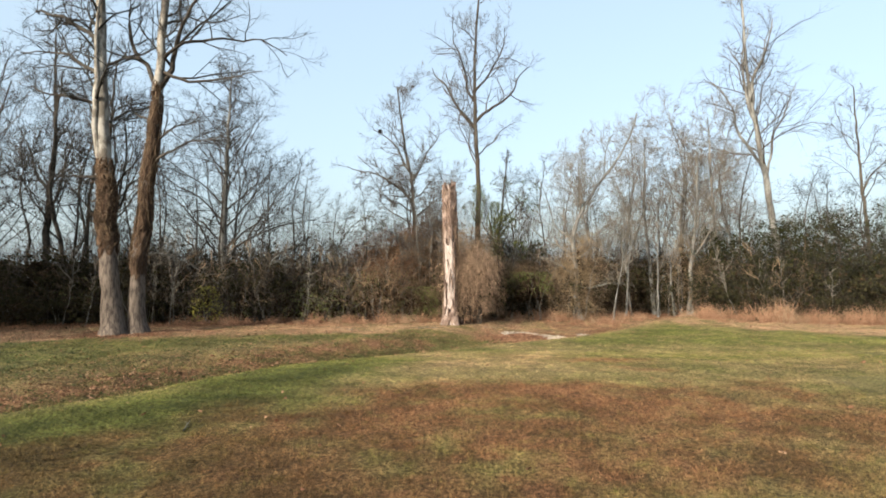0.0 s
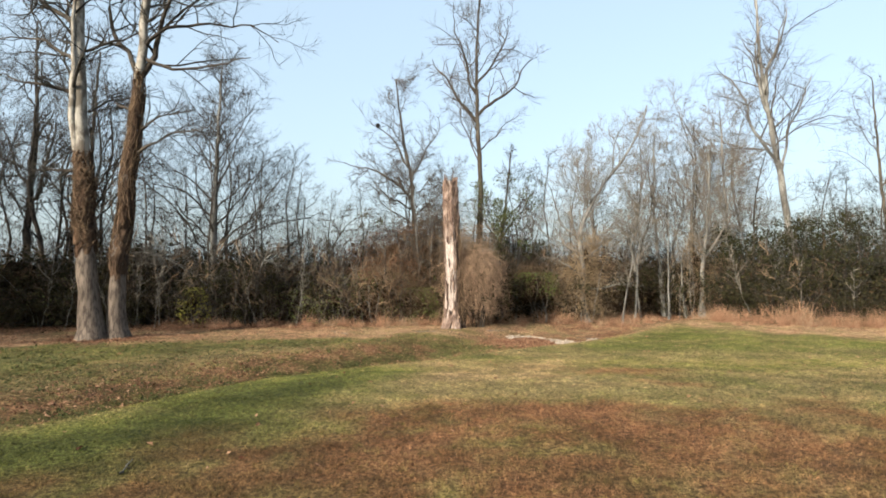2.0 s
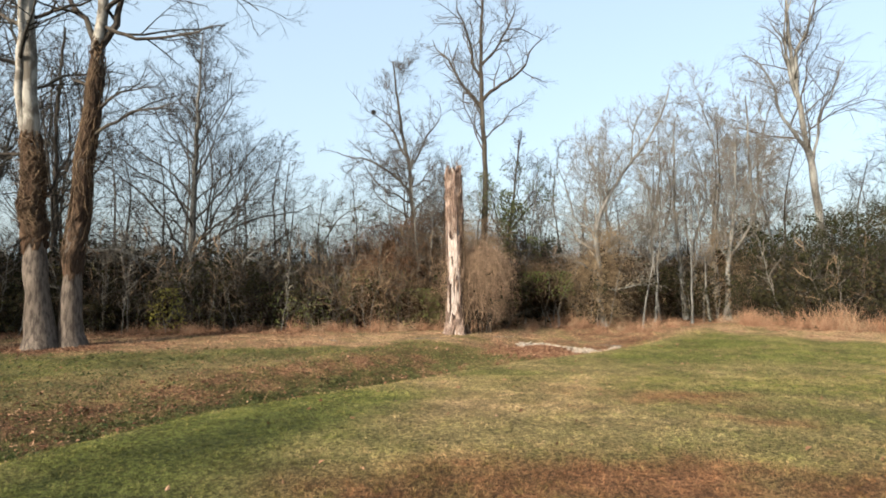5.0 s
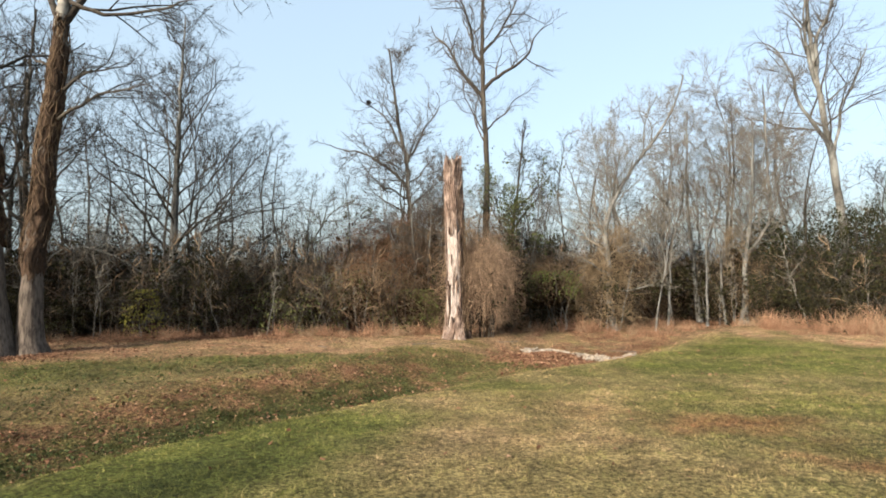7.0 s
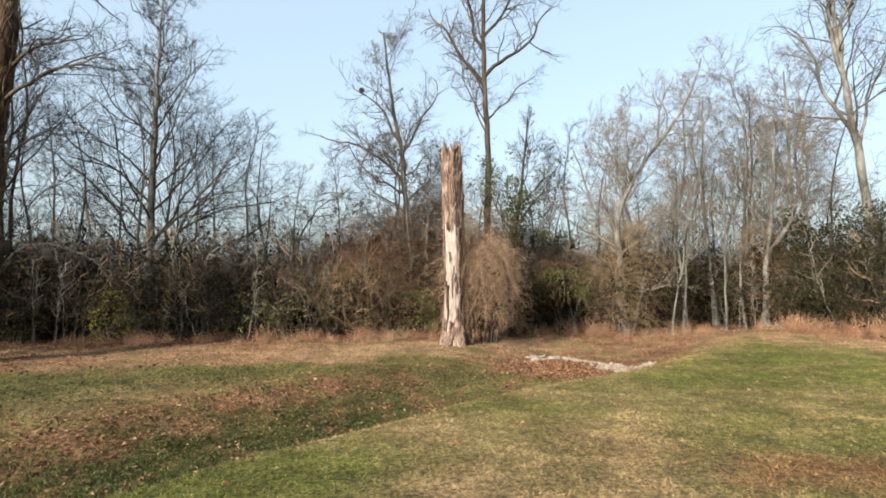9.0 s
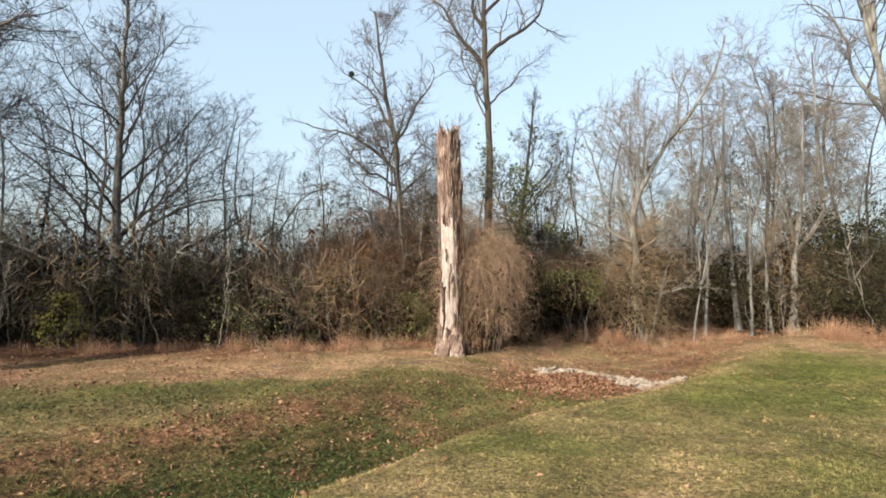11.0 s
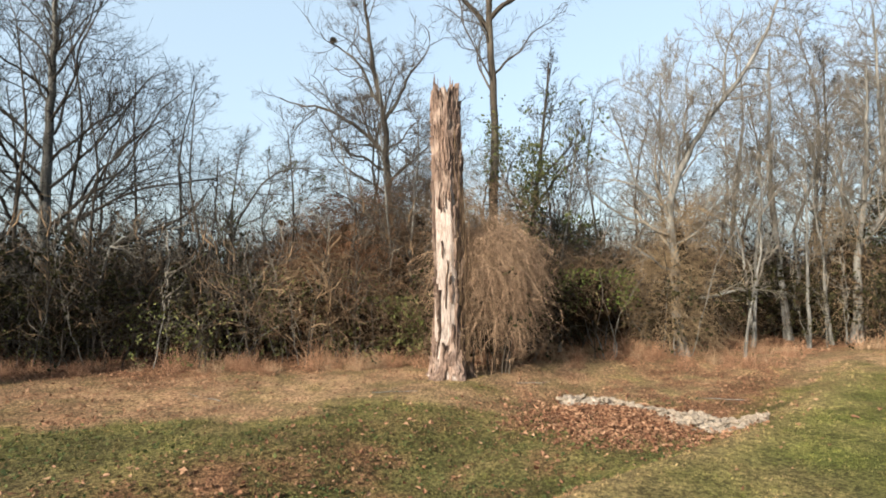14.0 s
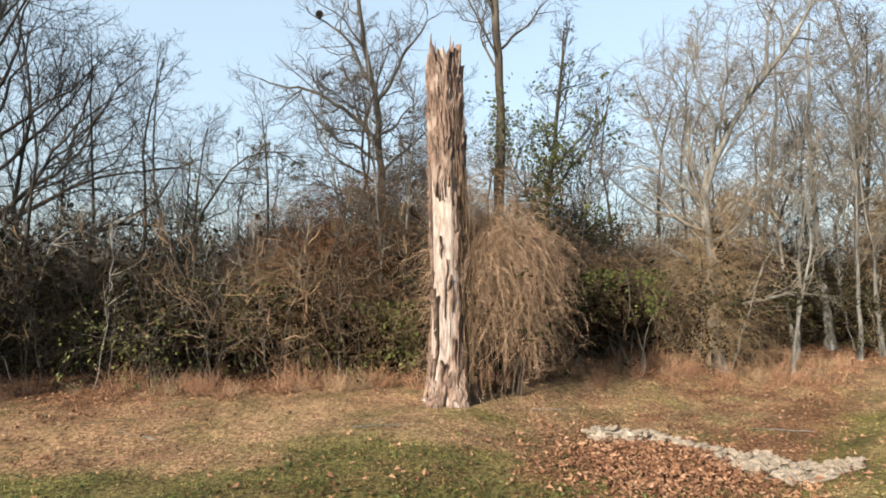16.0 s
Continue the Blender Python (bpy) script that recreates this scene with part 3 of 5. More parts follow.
def vine_cover(ob, trunk, radii, z0, z1, seed):
    """Woody vines wrapped round a stretch of trunk."""
    rng = np.random.default_rng(seed)
    zs = np.linspace(z0, z1, 60)
    c = np.stack([np.interp(zs, trunk[:, 2], trunk[:, k]) for k in range(3)], axis=1)
    r = np.interp(zs, trunk[:, 2], radii)
    swell = 1.10 + 0.10 * rng.random(60)
    swell -= 0.16 * np.linspace(1, 0, 60) ** 6 + 0.16 * np.linspace(0, 1, 60) ** 6
    swell[0] = swell[-1] = 0.9
    k = 26
    ang = np.arange(k) * 2 * np.pi / k
    lump = 1 + 0.10 * rng.normal(size=(60, k)).clip(-1.5, 1.5)
    ring = np.stack([np.cos(ang), np.sin(ang), 0 * ang], axis=1)
    v = c[:, None] + ring[None] * (r * swell)[:, None, None] * lump[:, :, None]
    ragged = 2.2 * (patchy(ang * 1.5, ang * 0 + seed, 0.9) - 0.5)
    v[:, :, 2] += np.linspace(1, 0, 60)[:, None] ** 2 * ragged[None] + np.linspace(0, 1, 60)[:, None] ** 2 * np.roll(ragged, 7)[None]
    i = np.arange(60 * k).reshape(60, k)
    j = np.roll(i, -1, axis=1)
    f = np.stack([i[:-1], j[:-1], j[1:], i[1:]], axis=-1).reshape(-1, 4)
    part("vine_mat", mesh_of("vine_mat", v, f, IVY_BARK), ob, "matted brown vine bark on the trunk")
    N, n = 80, 12
    t = np.clip(rng.random(N)[:, None] * 0.8 + np.linspace(0, 0.25, n)[None], 0, 1)
    a = rng.random(N)[:, None] * 6.28 + np.cumsum(rng.normal(0, 0.22, (N, n)), axis=1)
    cc = np.stack([np.interp(t, np.linspace(0, 1, 60), c[:, q]) for q in range(3)], axis=-1)
    rr = np.interp(t, np.linspace(0, 1, 60), r) * (1.18 + 0.16 * rng.random((N, n)))
    p = cc + np.stack([np.cos(a), np.sin(a), 0 * a], axis=-1) * rr[..., None]
    q, d, length, r2 = offshoots(rng, p, np.full((N, n), 0.012), 5, 0, 1, (40, 90), 0.3, np.full(N, 1.6), 0.8)
    twigs = strands(rng, q, d, np.minimum(length, 0.45), 3, 0.25, -0.02)
    v, f = tubes([(p, np.full((N, n), 0.016), 4), (twigs, np.full(twigs.shape[:2], 0.006), 3)])
    part("vine", mesh_of("vine", v, f, TWIG_UMBER), ob, "thin woody climbing vines")


def sycamores():
    label = "tall sycamore with white upper bark and vine-covered trunk"
    ob, t, r, _ = bare_tree(
        "sycamore", -12.95, 22.8, 21, [(0, 0, 0), (-0.12, 0, 1.9), (-0.33, 0.05, 3.3), (-0.56, 0.1, 6.7), (-0.78, 0.1, 9.8), (-0.9, 0.2, 13), (-1.3, 0.3, 18)],
        0.40, 0.12, label, SYCAMORE, TWIG_DARK,
        [(0.31, 190, 72, 89, 8.5, 0.17), (0.53, 183, 12, 22, 3.2, 0.08), (0.57, 175, 50, 5, 4.5, 0.09), (0.36, 180, 8, -6, 2.2, 0.07), (0.66, 170, 40, 25, 5.0, 0.10), (0.60, 20, 45, 30, 3.0, 0.07), (0.25, 60, 60, 70, 3.5, 0.05)],
        (9, 0.62, 0.97, (35, 60), 0.26), FULL, "twin sycamores", limb_bark=BARK_DARK, flare=0.26)
    vine_cover(ob, t, r, 3.2, 7.0, 31)
    ob, t, r, _ = bare_tree(
        "sycamore", -12.2, 23.3, 22, [(0, 0, 0), (-0.2, 0, 2.1), (0.1, 0, 5.0), (0.4, 0.05, 7.9), (0.5, 0.1, 10.3), (0.66, 0.2, 12.9), (0.9, 0.2, 17.5)],
        0.34, 0.10, label, SYCAMORE, TWIG_DARK,
        [(0.58, 178, 55, 72, 5.0, 0.11), (0.57, 2, 50, 68, 5.5, 0.13), (0.64, 4, 42, -48, 5.8, 0.08), (0.62, -6, -2, 14, 4.6, 0.075), (0.45, 8, 50, -5, 2.6, 0.06), (0.41, -10, 14, -36, 4.2, 0.06), (0.5, 170, 30, 40, 2.4, 0.05)],
        (8, 0.66, 0.97, (35, 60), 0.25), FULL, "twin sycamores", limb_bark=BARK_DARK, flare=0.2)
    vine_cover(ob, t, r, 2.4, 10.2, 32)


def ivy_on(ob, trunk, z0, z1, count, spread, seed, size=0.095):
    """Ivy leaves in uneven clumps round a stretch of trunk."""
    rng = np.random.default_rng(seed)
    zs = rng.uniform(z0, z1, count * 3)
    zs = zs[patchy(zs, zs * 0 + seed, 0.9) > 0.42][:count]
    c = np.stack([np.interp(zs, trunk[:, 2], trunk[:, k]) for k in range(3)], axis=1)
    a, q = rng.random(len(zs)) * 6.283, spread * rng.random(len(zs)) ** 0.5 * (0.5 + patchy(zs * 2, zs * 0, 1.1))
    c = c + np.stack([np.cos(a) * q, np.sin(a) * q, rng.normal(0, 0.1, len(zs))], axis=1)
    v, f = leaves(rng, c, np.full(len(c), size), 0.3)
    part("ivy", mesh_of("ivy", v, f, LEAF_GREEN, smooth=False), ob, "dark green ivy leaves")


def tall_trees():
    """The large bare trees that stand out over the woods."""
    rng = random.Random(411)
    spread = []
    for k in range(22):
        at = 0.15 + 0.60 * (k / 21.0) ** 1.1
        az = (0, 180, 20, 200, 90, -20, 160, 270)[k % 8] + rng.uniform(-25, 25)
        spread.append((at, az, 52 - 8 * rng.random(), 30 + 34 * at, (7.8 - 6.4 * at) * rng.uniform(0.85, 1.15), 0.078 - 0.062 * at, 14, 0.085))
    # limbs and twigs coloured dark to read as silhouettes against the sky
    bare_tree("bare_tree", -12.4, 32.4, 41, [(0, 0, 0), (0.05, 0, 4), (0.15, 0, 8), (0.4, 0, 14.3)], 0.26, 0.03,
              "grey bare tree with a broad rounded crown", BARK_PALE, TWIG_DARK, [(0.13, 4, 34, 58, 6.4, 0.10, 14, 0.07)] + spread,
              (14, 0.60, 0.97, (30, 52), 0.17), FULL, limb_bark=BARK_DARK, lift=0.10)
    vase, trunk, _, _ = bare_tree("bare_tree", 1.75, 34.8, 42, [(0, 0, 0), (0.3, 0, 4), (0.42, 0, 7.5), (0.15, 0, 12.2), (0.2, 0, 16), (0.5, 0, 20.5)], 0.22, 0.05,
              "tall slender bare tree with a vase-shaped crown", BARK_DARK, TWIG_GREY,
              [(0.55, 170, 55, 66, 5.2, 0.10), (0.57, 8, 52, 64, 5.2, 0.10), (0.63, 200, 62, 76, 5.0, 0.09), (0.66, -10, 62, 72, 4.8, 0.08), (0.47, 0, 30, 45, 3.2, 0.05)],
              (14, 0.40, 0.97, (25, 52), 0.19), FULL)
    ivy_on(vase, trunk, 2.5, 8.6, 1100, 0.42, 64)
    bare_tree("bare_tree", -1.6, 36.0, 43, [(0, 0, 0), (-0.1, 0, 4), (-0.3, 0, 8), (-0.9, 0, 11), (-1.3, 0, 14.2)], 0.22, 0.04,
              "bare woodland tree leaning over a brown thicket", BARK_GREY, TWIG_GREY,
              [(0.48, 178, 48, 38, 5.2, 0.09), (0.62, 175, 60, 75, 4.2, 0.07), (0.58, 10, 62, 75, 4.5, 0.07), (0.45, 190, 30, 50, 3.8, 0.06)],
              (18, 0.35, 0.97, (28, 60), 0.26), FULL)
    bare_tree("bare_tree", 20.9, 35.4, 44, [(0, 0, 0), (-0.3, 0, 3), (-1.0, 0, 8.4), (-1.75, 0, 12.6), (-2.1, 0, 15.5), (-2.3, 0, 20)], 0.28, 0.05,
              "tall pale bare tree with a leaning trunk", BARK_PALE, TWIG_GREY,
              [(0.40, 178, 66, 48, 7.8, 0.12, 16, 0.08), (0.42, 2, 60, 52, 6.8, 0.085, 16, 0.08), (0.64, 12, 62, 80, 6.0, 0.12, 14, 0.08), (0.66, 178, 58, 40, 3.6, 0.07),
               (0.60, 190, 70, 84, 6.0, 0.11, 14, 0.07), (0.70, -10, 50, 70, 4.2, 0.07), (0.55, 10, 40, 55, 4.0, 0.06), (0.50, 200, 45, 60, 4.0, 0.05)],
              (9, 0.40, 0.97, (28, 60), 0.22), LIGHT)
    bare_tree("bare_tree", 25.6, 34.2, 45, [(0, 0, 0), (-0.3, 0, 4), (-0.7, 0, 8), (-1.0, 0, 13.5)], 0.17, 0.03,
              "slim grey bare tree", BARK_GREY, TWIG_GREY, [(0.55, 0, 45, 60, 4.0, 0.06)], (10, 0.5, 0.97, (25, 45), 0.26), LIGHT)
    bare_tree("bare_tree", 7.45, 31.4, 46, [(0, 0, 0), (-0.30, 0, 1.6), (-0.15, 0, 2.8), (-0.50, 0, 4.4), (-0.05, 0, 5.6), (0.55, 0, 6.7), (1.5, 0.1, 7.9), (2.7, 0.2, 9.6), (3.3, 0.3, 11.4)], 0.175, 0.03,
              "crooked pale tree with a broken dark stub", BARK_PALE, TWIG_PALE,
              [(0.17, -8, 2, 6, 2.6, 0.065, 10, 0.09), (0.22, 190, 35, 50, 2.4, 0.04), (0.28, -30, 30, 55, 2.6, 0.045), (0.51, 60, 85, 70, 0.6, 0.06), (0.36, 178, 55, 66, 4.0, 0.06), (0.45, 170, 70, 80, 3.5, 0.05), (0.66, 10, 70, 60, 3.2, 0.05), (0.30, 20, 50, 60, 2.5, 0.04)],
              (18, 0.25, 0.95, (30, 65), 0.24), LIGHT)
    bare_tree("bare_tree", 12.95, 35.3, 47, [(0, 0, 0), (-0.4, 0, 3.5), (-0.6, 0, 7), (-0.5, 0, 10.8)], 0.14, 0.03,
              "pale slender bare tree leaning at the edge of the woods", BARK_PALE, TWIG_PALE, [], (10, 0.4, 0.97, (28, 50), 0.28), LIGHT)
    bare_tree("bare_tree", 14.5, 34.0, 48, [(0, 0, 0), (0.1, 0, 3), (0.5, 0, 6), (0.6, 0, 9.6)], 0.17, 0.03,
              "pale bare tree with a bushy crown", BARK_PALE, TWIG_PALE, [(0.36, 0, 55, 65, 4.5, 0.08), (0.4, 180, 50, 60, 4.0, 0.06)], (16, 0.35, 0.97, (30, 55), 0.34), FULL)
    bare_tree("bare_tree", 16.6, 35.2, 49, [(0, 0, 0), (0.1, 0, 3), (-0.1, 0, 7), (-0.3, 0, 12)], 0.16, 0.03,
              "pale bare tree with a bushy crown", BARK_PALE, TWIG_PALE, [], (18, 0.3, 0.97, (30, 55), 0.30), FULL)
    for x, y, seed, h in ((11.4, 36.6, 57, 11.0), (18.3, 36.4, 58, 12.0), (15.3, 37.5, 59, 13.0), (9.0, 35.2, 60, 9.5)):
        bare_tree("bare_tree", x, y, seed, [(0, 0, 0), (0.5 * math.sin(seed), 0.2, h * 0.22), (0.3 * math.cos(2 * seed), 0, h * 0.42), (0.9 * math.sin(3 * seed), 0.3, h * 0.7), (0.7 * math.cos(seed), 0, h)], 0.13, 0.02,
                  "pale slender bare tree with many fine upright twigs", BARK_PALE, TWIG_PALE, [], (20, 0.25, 0.97, (22, 48), 0.36), FULL, "slender edge trees")
    # dark bark and twigs on these trees paint the shade over the left woods
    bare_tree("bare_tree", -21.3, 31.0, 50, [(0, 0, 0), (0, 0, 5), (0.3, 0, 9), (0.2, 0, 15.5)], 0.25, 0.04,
              "bare tree deep in the woods, bark darkened for shade", BARK_DARK, TWIG_DARK, [(0.4, 0, 50, 60, 5, 0.09), (0.45, 180, 40, 55, 5, 0.09)], (14, 0.35, 0.97, (30, 55), 0.3), FULL)
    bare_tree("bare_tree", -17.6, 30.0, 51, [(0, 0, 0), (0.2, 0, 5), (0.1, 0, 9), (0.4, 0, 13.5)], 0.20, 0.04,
              "bare tree deep in the woods, bark darkened for shade", BARK_DARK, TWIG_DARK, [(0.35, 180, 45, 60, 4.5, 0.08), (0.5, 10, 50, 60, 4, 0.06)], (12, 0.35, 0.97, (30, 55), 0.3), FULL)
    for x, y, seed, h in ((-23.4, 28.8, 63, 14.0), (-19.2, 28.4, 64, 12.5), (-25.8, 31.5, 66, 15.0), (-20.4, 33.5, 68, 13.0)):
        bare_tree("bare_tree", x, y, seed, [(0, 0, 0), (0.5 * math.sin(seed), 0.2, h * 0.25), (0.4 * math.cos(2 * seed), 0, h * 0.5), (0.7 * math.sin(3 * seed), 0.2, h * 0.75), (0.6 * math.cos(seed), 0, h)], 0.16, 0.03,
                  "bare tree deep in the woods, bark darkened for shade", BARK_DARK, TWIG_DARK, [], (13, 0.16, 0.97, (30, 65), 0.30), LIGHT, "shaded woods trees")
    # pale saplings that arch over and droop at the shaded edge
    for x, y, seed, to in ((-16.4, 29.0, 73, 1.0), (-13.6, 30.6, 74, -0.62), (-9.4, 30.2, 75, 0.55)):
        bare_tree("drooping_sapling", x, y, seed, [(0, 0, 0), (0.2 * to, 0, 2.4), (1.0 * to, 0, 3.6), (2.6 * to, -0.1, 3.5), (4.2 * to, -0.2, 2.7), (5.3 * to, -0.3, 1.9)], 0.055, 0.012,
                  "pale bare sapling arching over and drooping", BARK_PALE, TWIG_PALE, [(0.5, 0 if to > 0 else 180, 0, -30, 1.8, 0.025)], (16, 0.3, 0.97, (25, 60), 0.17), LIGHT, "arching saplings", flare=0.02, lift=-0.05, category="sapling")
    for x, y, seed, lean, h in ((-1.25, 31.1, 76, -0.35, 8.4), (-0.75, 31.5, 77, 0.25, 7.6), (-2.1, 31.7, 78, -0.8, 8.0), (3.7, 31.4, 79, 0.5, 6.6)):
        bare_tree("slender_tree", x, y, seed, [(0, 0, 0), (0.25 * lean, 0, h * 0.2), (0.1 * lean, 0.1, h * 0.4), (0.8 * lean, 0.1, h * 0.65), (1.3 * lean, 0.2, h)], 0.055, 0.014,
                  "slender pale tree rising out of a vine thicket", BARK_PALE, TWIG_GREY, [], (14, 0.2, 0.97, (28, 60), 0.22), LIGHT, "slender edge trees", flare=0.02)
    # a small leaning sapling, pale and thin, at the very edge
    bare_tree("sapling", 9.2, 31.3, 52, [(0, 0, 0), (0.15, 0, 1.4), (0.5, 0, 2.6), (0.55, 0, 5.5)], 0.055, 0.012,
              "thin pale sapling at the edge of the woods", BARK_PALE, TWIG_PALE, [], (8, 0.35, 0.97, (30, 60), 0.4), LIGHT, flare=0.02)
    for x, y, seed, lean in ((12.3, 33.2, 53, 0.1), (13.6, 33.9, 54, -0.35), (10.4, 33.2, 55, 0.4), (11.3, 34.5, 56, -0.5)):
        bare_tree("sapling", x, y, seed, [(0, 0, 0), (lean * 0.7, 0, 1.4), (lean * 0.4, 0.1, 2.6), (lean * 1.4, 0.1, 4.5), (lean * 1.1, 0.2, 7.0)], 0.075, 0.015,
                  "thin pale sapling at the edge of the woods", BARK_PALE, TWIG_PALE, [], (8, 0.4, 0.97, (25, 50), 0.3), LIGHT, "edge saplings", flare=0.02)


def ivy_tree():
    """A small evergreen-clad tree behind the snag."""
    ob, t, r, tips = bare_tree("ivy_tree", 2.9, 31.6, 61, [(0, 0, 0), (0.1, 0, 3), (0.15, 0, 5.0), (0.45, 0, 6.6), (0.6, 0, 8.8)], 0.13, 0.03,
                               "small tree hung with dark green ivy leaves", BARK_DARK, TWIG_DARK, [(0.5, 10, 45, 62, 3.2, 0.05), (0.4, 175, 50, 66, 3.0, 0.05), (0.6, 0, 30, 55, 2.4, 0.04)], (14, 0.25, 0.97, (30, 60), 0.24), LIGHT)
    rng = np.random.default_rng(62)
    low = tips[(tips[:, 2] > 1.5) & (tips[:, 2] < 7.4)]
    p = low[rng.integers(0, len(low), 2600)] + rng.normal(0, 0.12, (2600, 3))
    v, f = leaves(rng, p[patchy(p[:, 0] * 2, p[:, 2] * 2, 1.0) > 0.44], np.full((patchy(p[:, 0] * 2, p[:, 2] * 2, 1.0) > 0.44).sum(), 0.095), 0.3)
    part("ivy", mesh_of("ivy", v, f, LEAF_GREEN, smooth=False), ob, "dark green ivy leaves")
    ivy_on(ob, t, 0.8, 6.8, 1700, 0.5, 63)


def woodland():
    """Bare trees in the depth of the woods, copied and turned."""
    kinds = []
    for k, (bark, twig, h) in enumerate(((BARK_GREY, TWIG_GREY, 9.5), (BARK_DARK, TWIG_DARK, 10.5), (BARK_PALE, TWIG_PALE, 9.0), (BARK_GREY, TWIG_PALE, 8.0), (BARK_DARK, TWIG_GREY, 9.0))):
        rng = np.random.default_rng(70 + k)
        bend = rng.normal(0, 1.05, 4)
        ob, *_ = bare_tree("woodland_tree", 0, 42 + 3 * k, 80 + k, [(0, 0, 0), (bend[0] * 0.6, bend[1] * 0.6, h * 0.22), (bend[2] * 0.4, bend[3] * 0.4, h * 0.42), (bend[0], bend[1], h * 0.66), (bend[2], bend[3], h)],
                           0.095, 0.02, ("grey", "dark", "pale", "grey", "dark")[k] + " slender bare tree among dense woods", bark, twig, [], (11, 0.28, 0.97, (28, 55), 0.34), SPARSE, "woodland trees", flare=0.04)
        kinds.append(ob)
    rng = random.Random(90)
    spots = []
    for row, (gap, lo, hi) in enumerate(((2.0, 2.0, 5.5), (2.2, 5.0, 8.0), (3.6, 8.0, 12.0))):
        x = -36.0
        while x < 38:
            x += gap * rng.uniform(0.6, 1.4)
            spots.append((x, float(wood_edge(x)) + rng.uniform(lo, hi), row))
    for x, y, row in spots:
        scale = float(np.interp(x, [-36, -22, -15, -9.5, -5, -2, 3, 6, 9, 17, 21, 36], [1.35, 1.32, 1.08, 0.82, 0.74, 0.85, 0.80, 0.75, 0.95, 1.0, 0.72, 0.7])) * rng.uniform(0.8, 1.15)
        # mostly dark kinds on this side, their colour standing in for shade
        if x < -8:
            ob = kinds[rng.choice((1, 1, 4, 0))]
        elif x > 5:
            ob = kinds[rng.choice((0, 1, 4, 2, 3))]
        else:
            ob = kinds[rng.choice((0, 3, 4))]
        copy_thing(ob, pose(x, y, float(height(x, y)) - 0.02, rng.uniform(-4, 4), rng.uniform(-4, 4), rng.uniform(0, 360)) @ Matrix.Scale(scale, 4))
    # the same woods go on along the side of the lawn, out of view, and shade its far corner
    for k in range(6):
        x, y = rng.uniform(-32, -23), rng.uniform(18, 23)
        copy_thing(kinds[rng.choice((0, 1, 4))], pose(x, y, float(height(x, y)) - 0.02, 0, 0, rng.uniform(0, 360)) @ Matrix.Scale(rng.uniform(1.1, 1.5), 4))
    return kinds

# ---- brush, vines and tall grass at the edge ----
def brush(name, x, y, seed, wide, tall, label, twig, stems=14, foliage=None, leaf_count=0, leaf_size=0.06, droop=-0.10, group="undergrowth", each=(5, 3)):
    """A tangle of arching stems, with leaves where it has any."""
    rng = np.random.default_rng(seed)
    ob = thing(name, x, y, label, "shrub", group)
    a, q = rng.random(stems) * 6.28, rng.random(stems) ** 0.6
    base = np.stack([np.cos(a) * q * wide * 0.3, np.sin(a) * q * wide * 0.3, np.full(stems, -0.1)], axis=1)
    way = np.stack([np.cos(a) * 0.45, np.sin(a) * 0.45, np.ones(stems)], axis=1) + rng.normal(0, 0.15, (stems, 3))
    length = tall * (0.75 + 0.6 * rng.random(stems))
    pts = strands(rng, base, way, length, 6, 0.18, droop * 1.3)
    rad = taper(0.012 + 0.018 * rng.random(stems), 6, 0.3)
    more, last = branch_out(rng, pts, rad, length, (
        (each[0], 0.15, 1.0, (25, 75), 0.50, 2, 0.30, droop * 0.8, 0.6, 0.008, 3),
        (each[1], 0.10, 1.0, (20, 75), 0.6, 1, 0.28, droop * 0.6, 0.7, 0.0048, 3)))
    canes = min(stems, 9)
    for k in range(canes):
        v, f = tubes([(pts[k:k + 1], rad[k:k + 1], 4)])
        part("stem", mesh_of("stem", v, f, twig), ob)
    v, f = tubes([(pts[canes:], rad[canes:], 3)] + more)
    tagged(part("twig_mass", mesh_of("twig_mass", v, f, twig), ob), kind="stuff")
    # dark leaves among the stems, put in to paint the shaded inside
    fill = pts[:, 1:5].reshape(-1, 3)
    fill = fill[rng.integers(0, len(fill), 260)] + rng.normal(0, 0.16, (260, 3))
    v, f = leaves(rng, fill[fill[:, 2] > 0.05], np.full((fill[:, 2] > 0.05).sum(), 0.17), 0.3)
    tagged(part("withered_leaves", mesh_of("withered_leaves", v, f, LEAF_HOLLOW_SHADE, smooth=False), ob), kind="stuff")
    if leaf_count:
        p = last.reshape(-1, 3)
        p = p[rng.integers(0, len(p), leaf_count)] + rng.normal(0, 0.09, (leaf_count, 3))
        p = p[(p[:, 2] > 0.1) & (p[:, 2] < tall * (0.50 + 0.26 * patchy(p[:, 0] * 2, p[:, 1] * 2, 1.0)))]
        v, f = leaves(rng, p, np.full(len(p), leaf_size))
        tagged(part("foliage", mesh_of("foliage", v, f, foliage, smooth=False), ob), kind="stuff")
    return ob


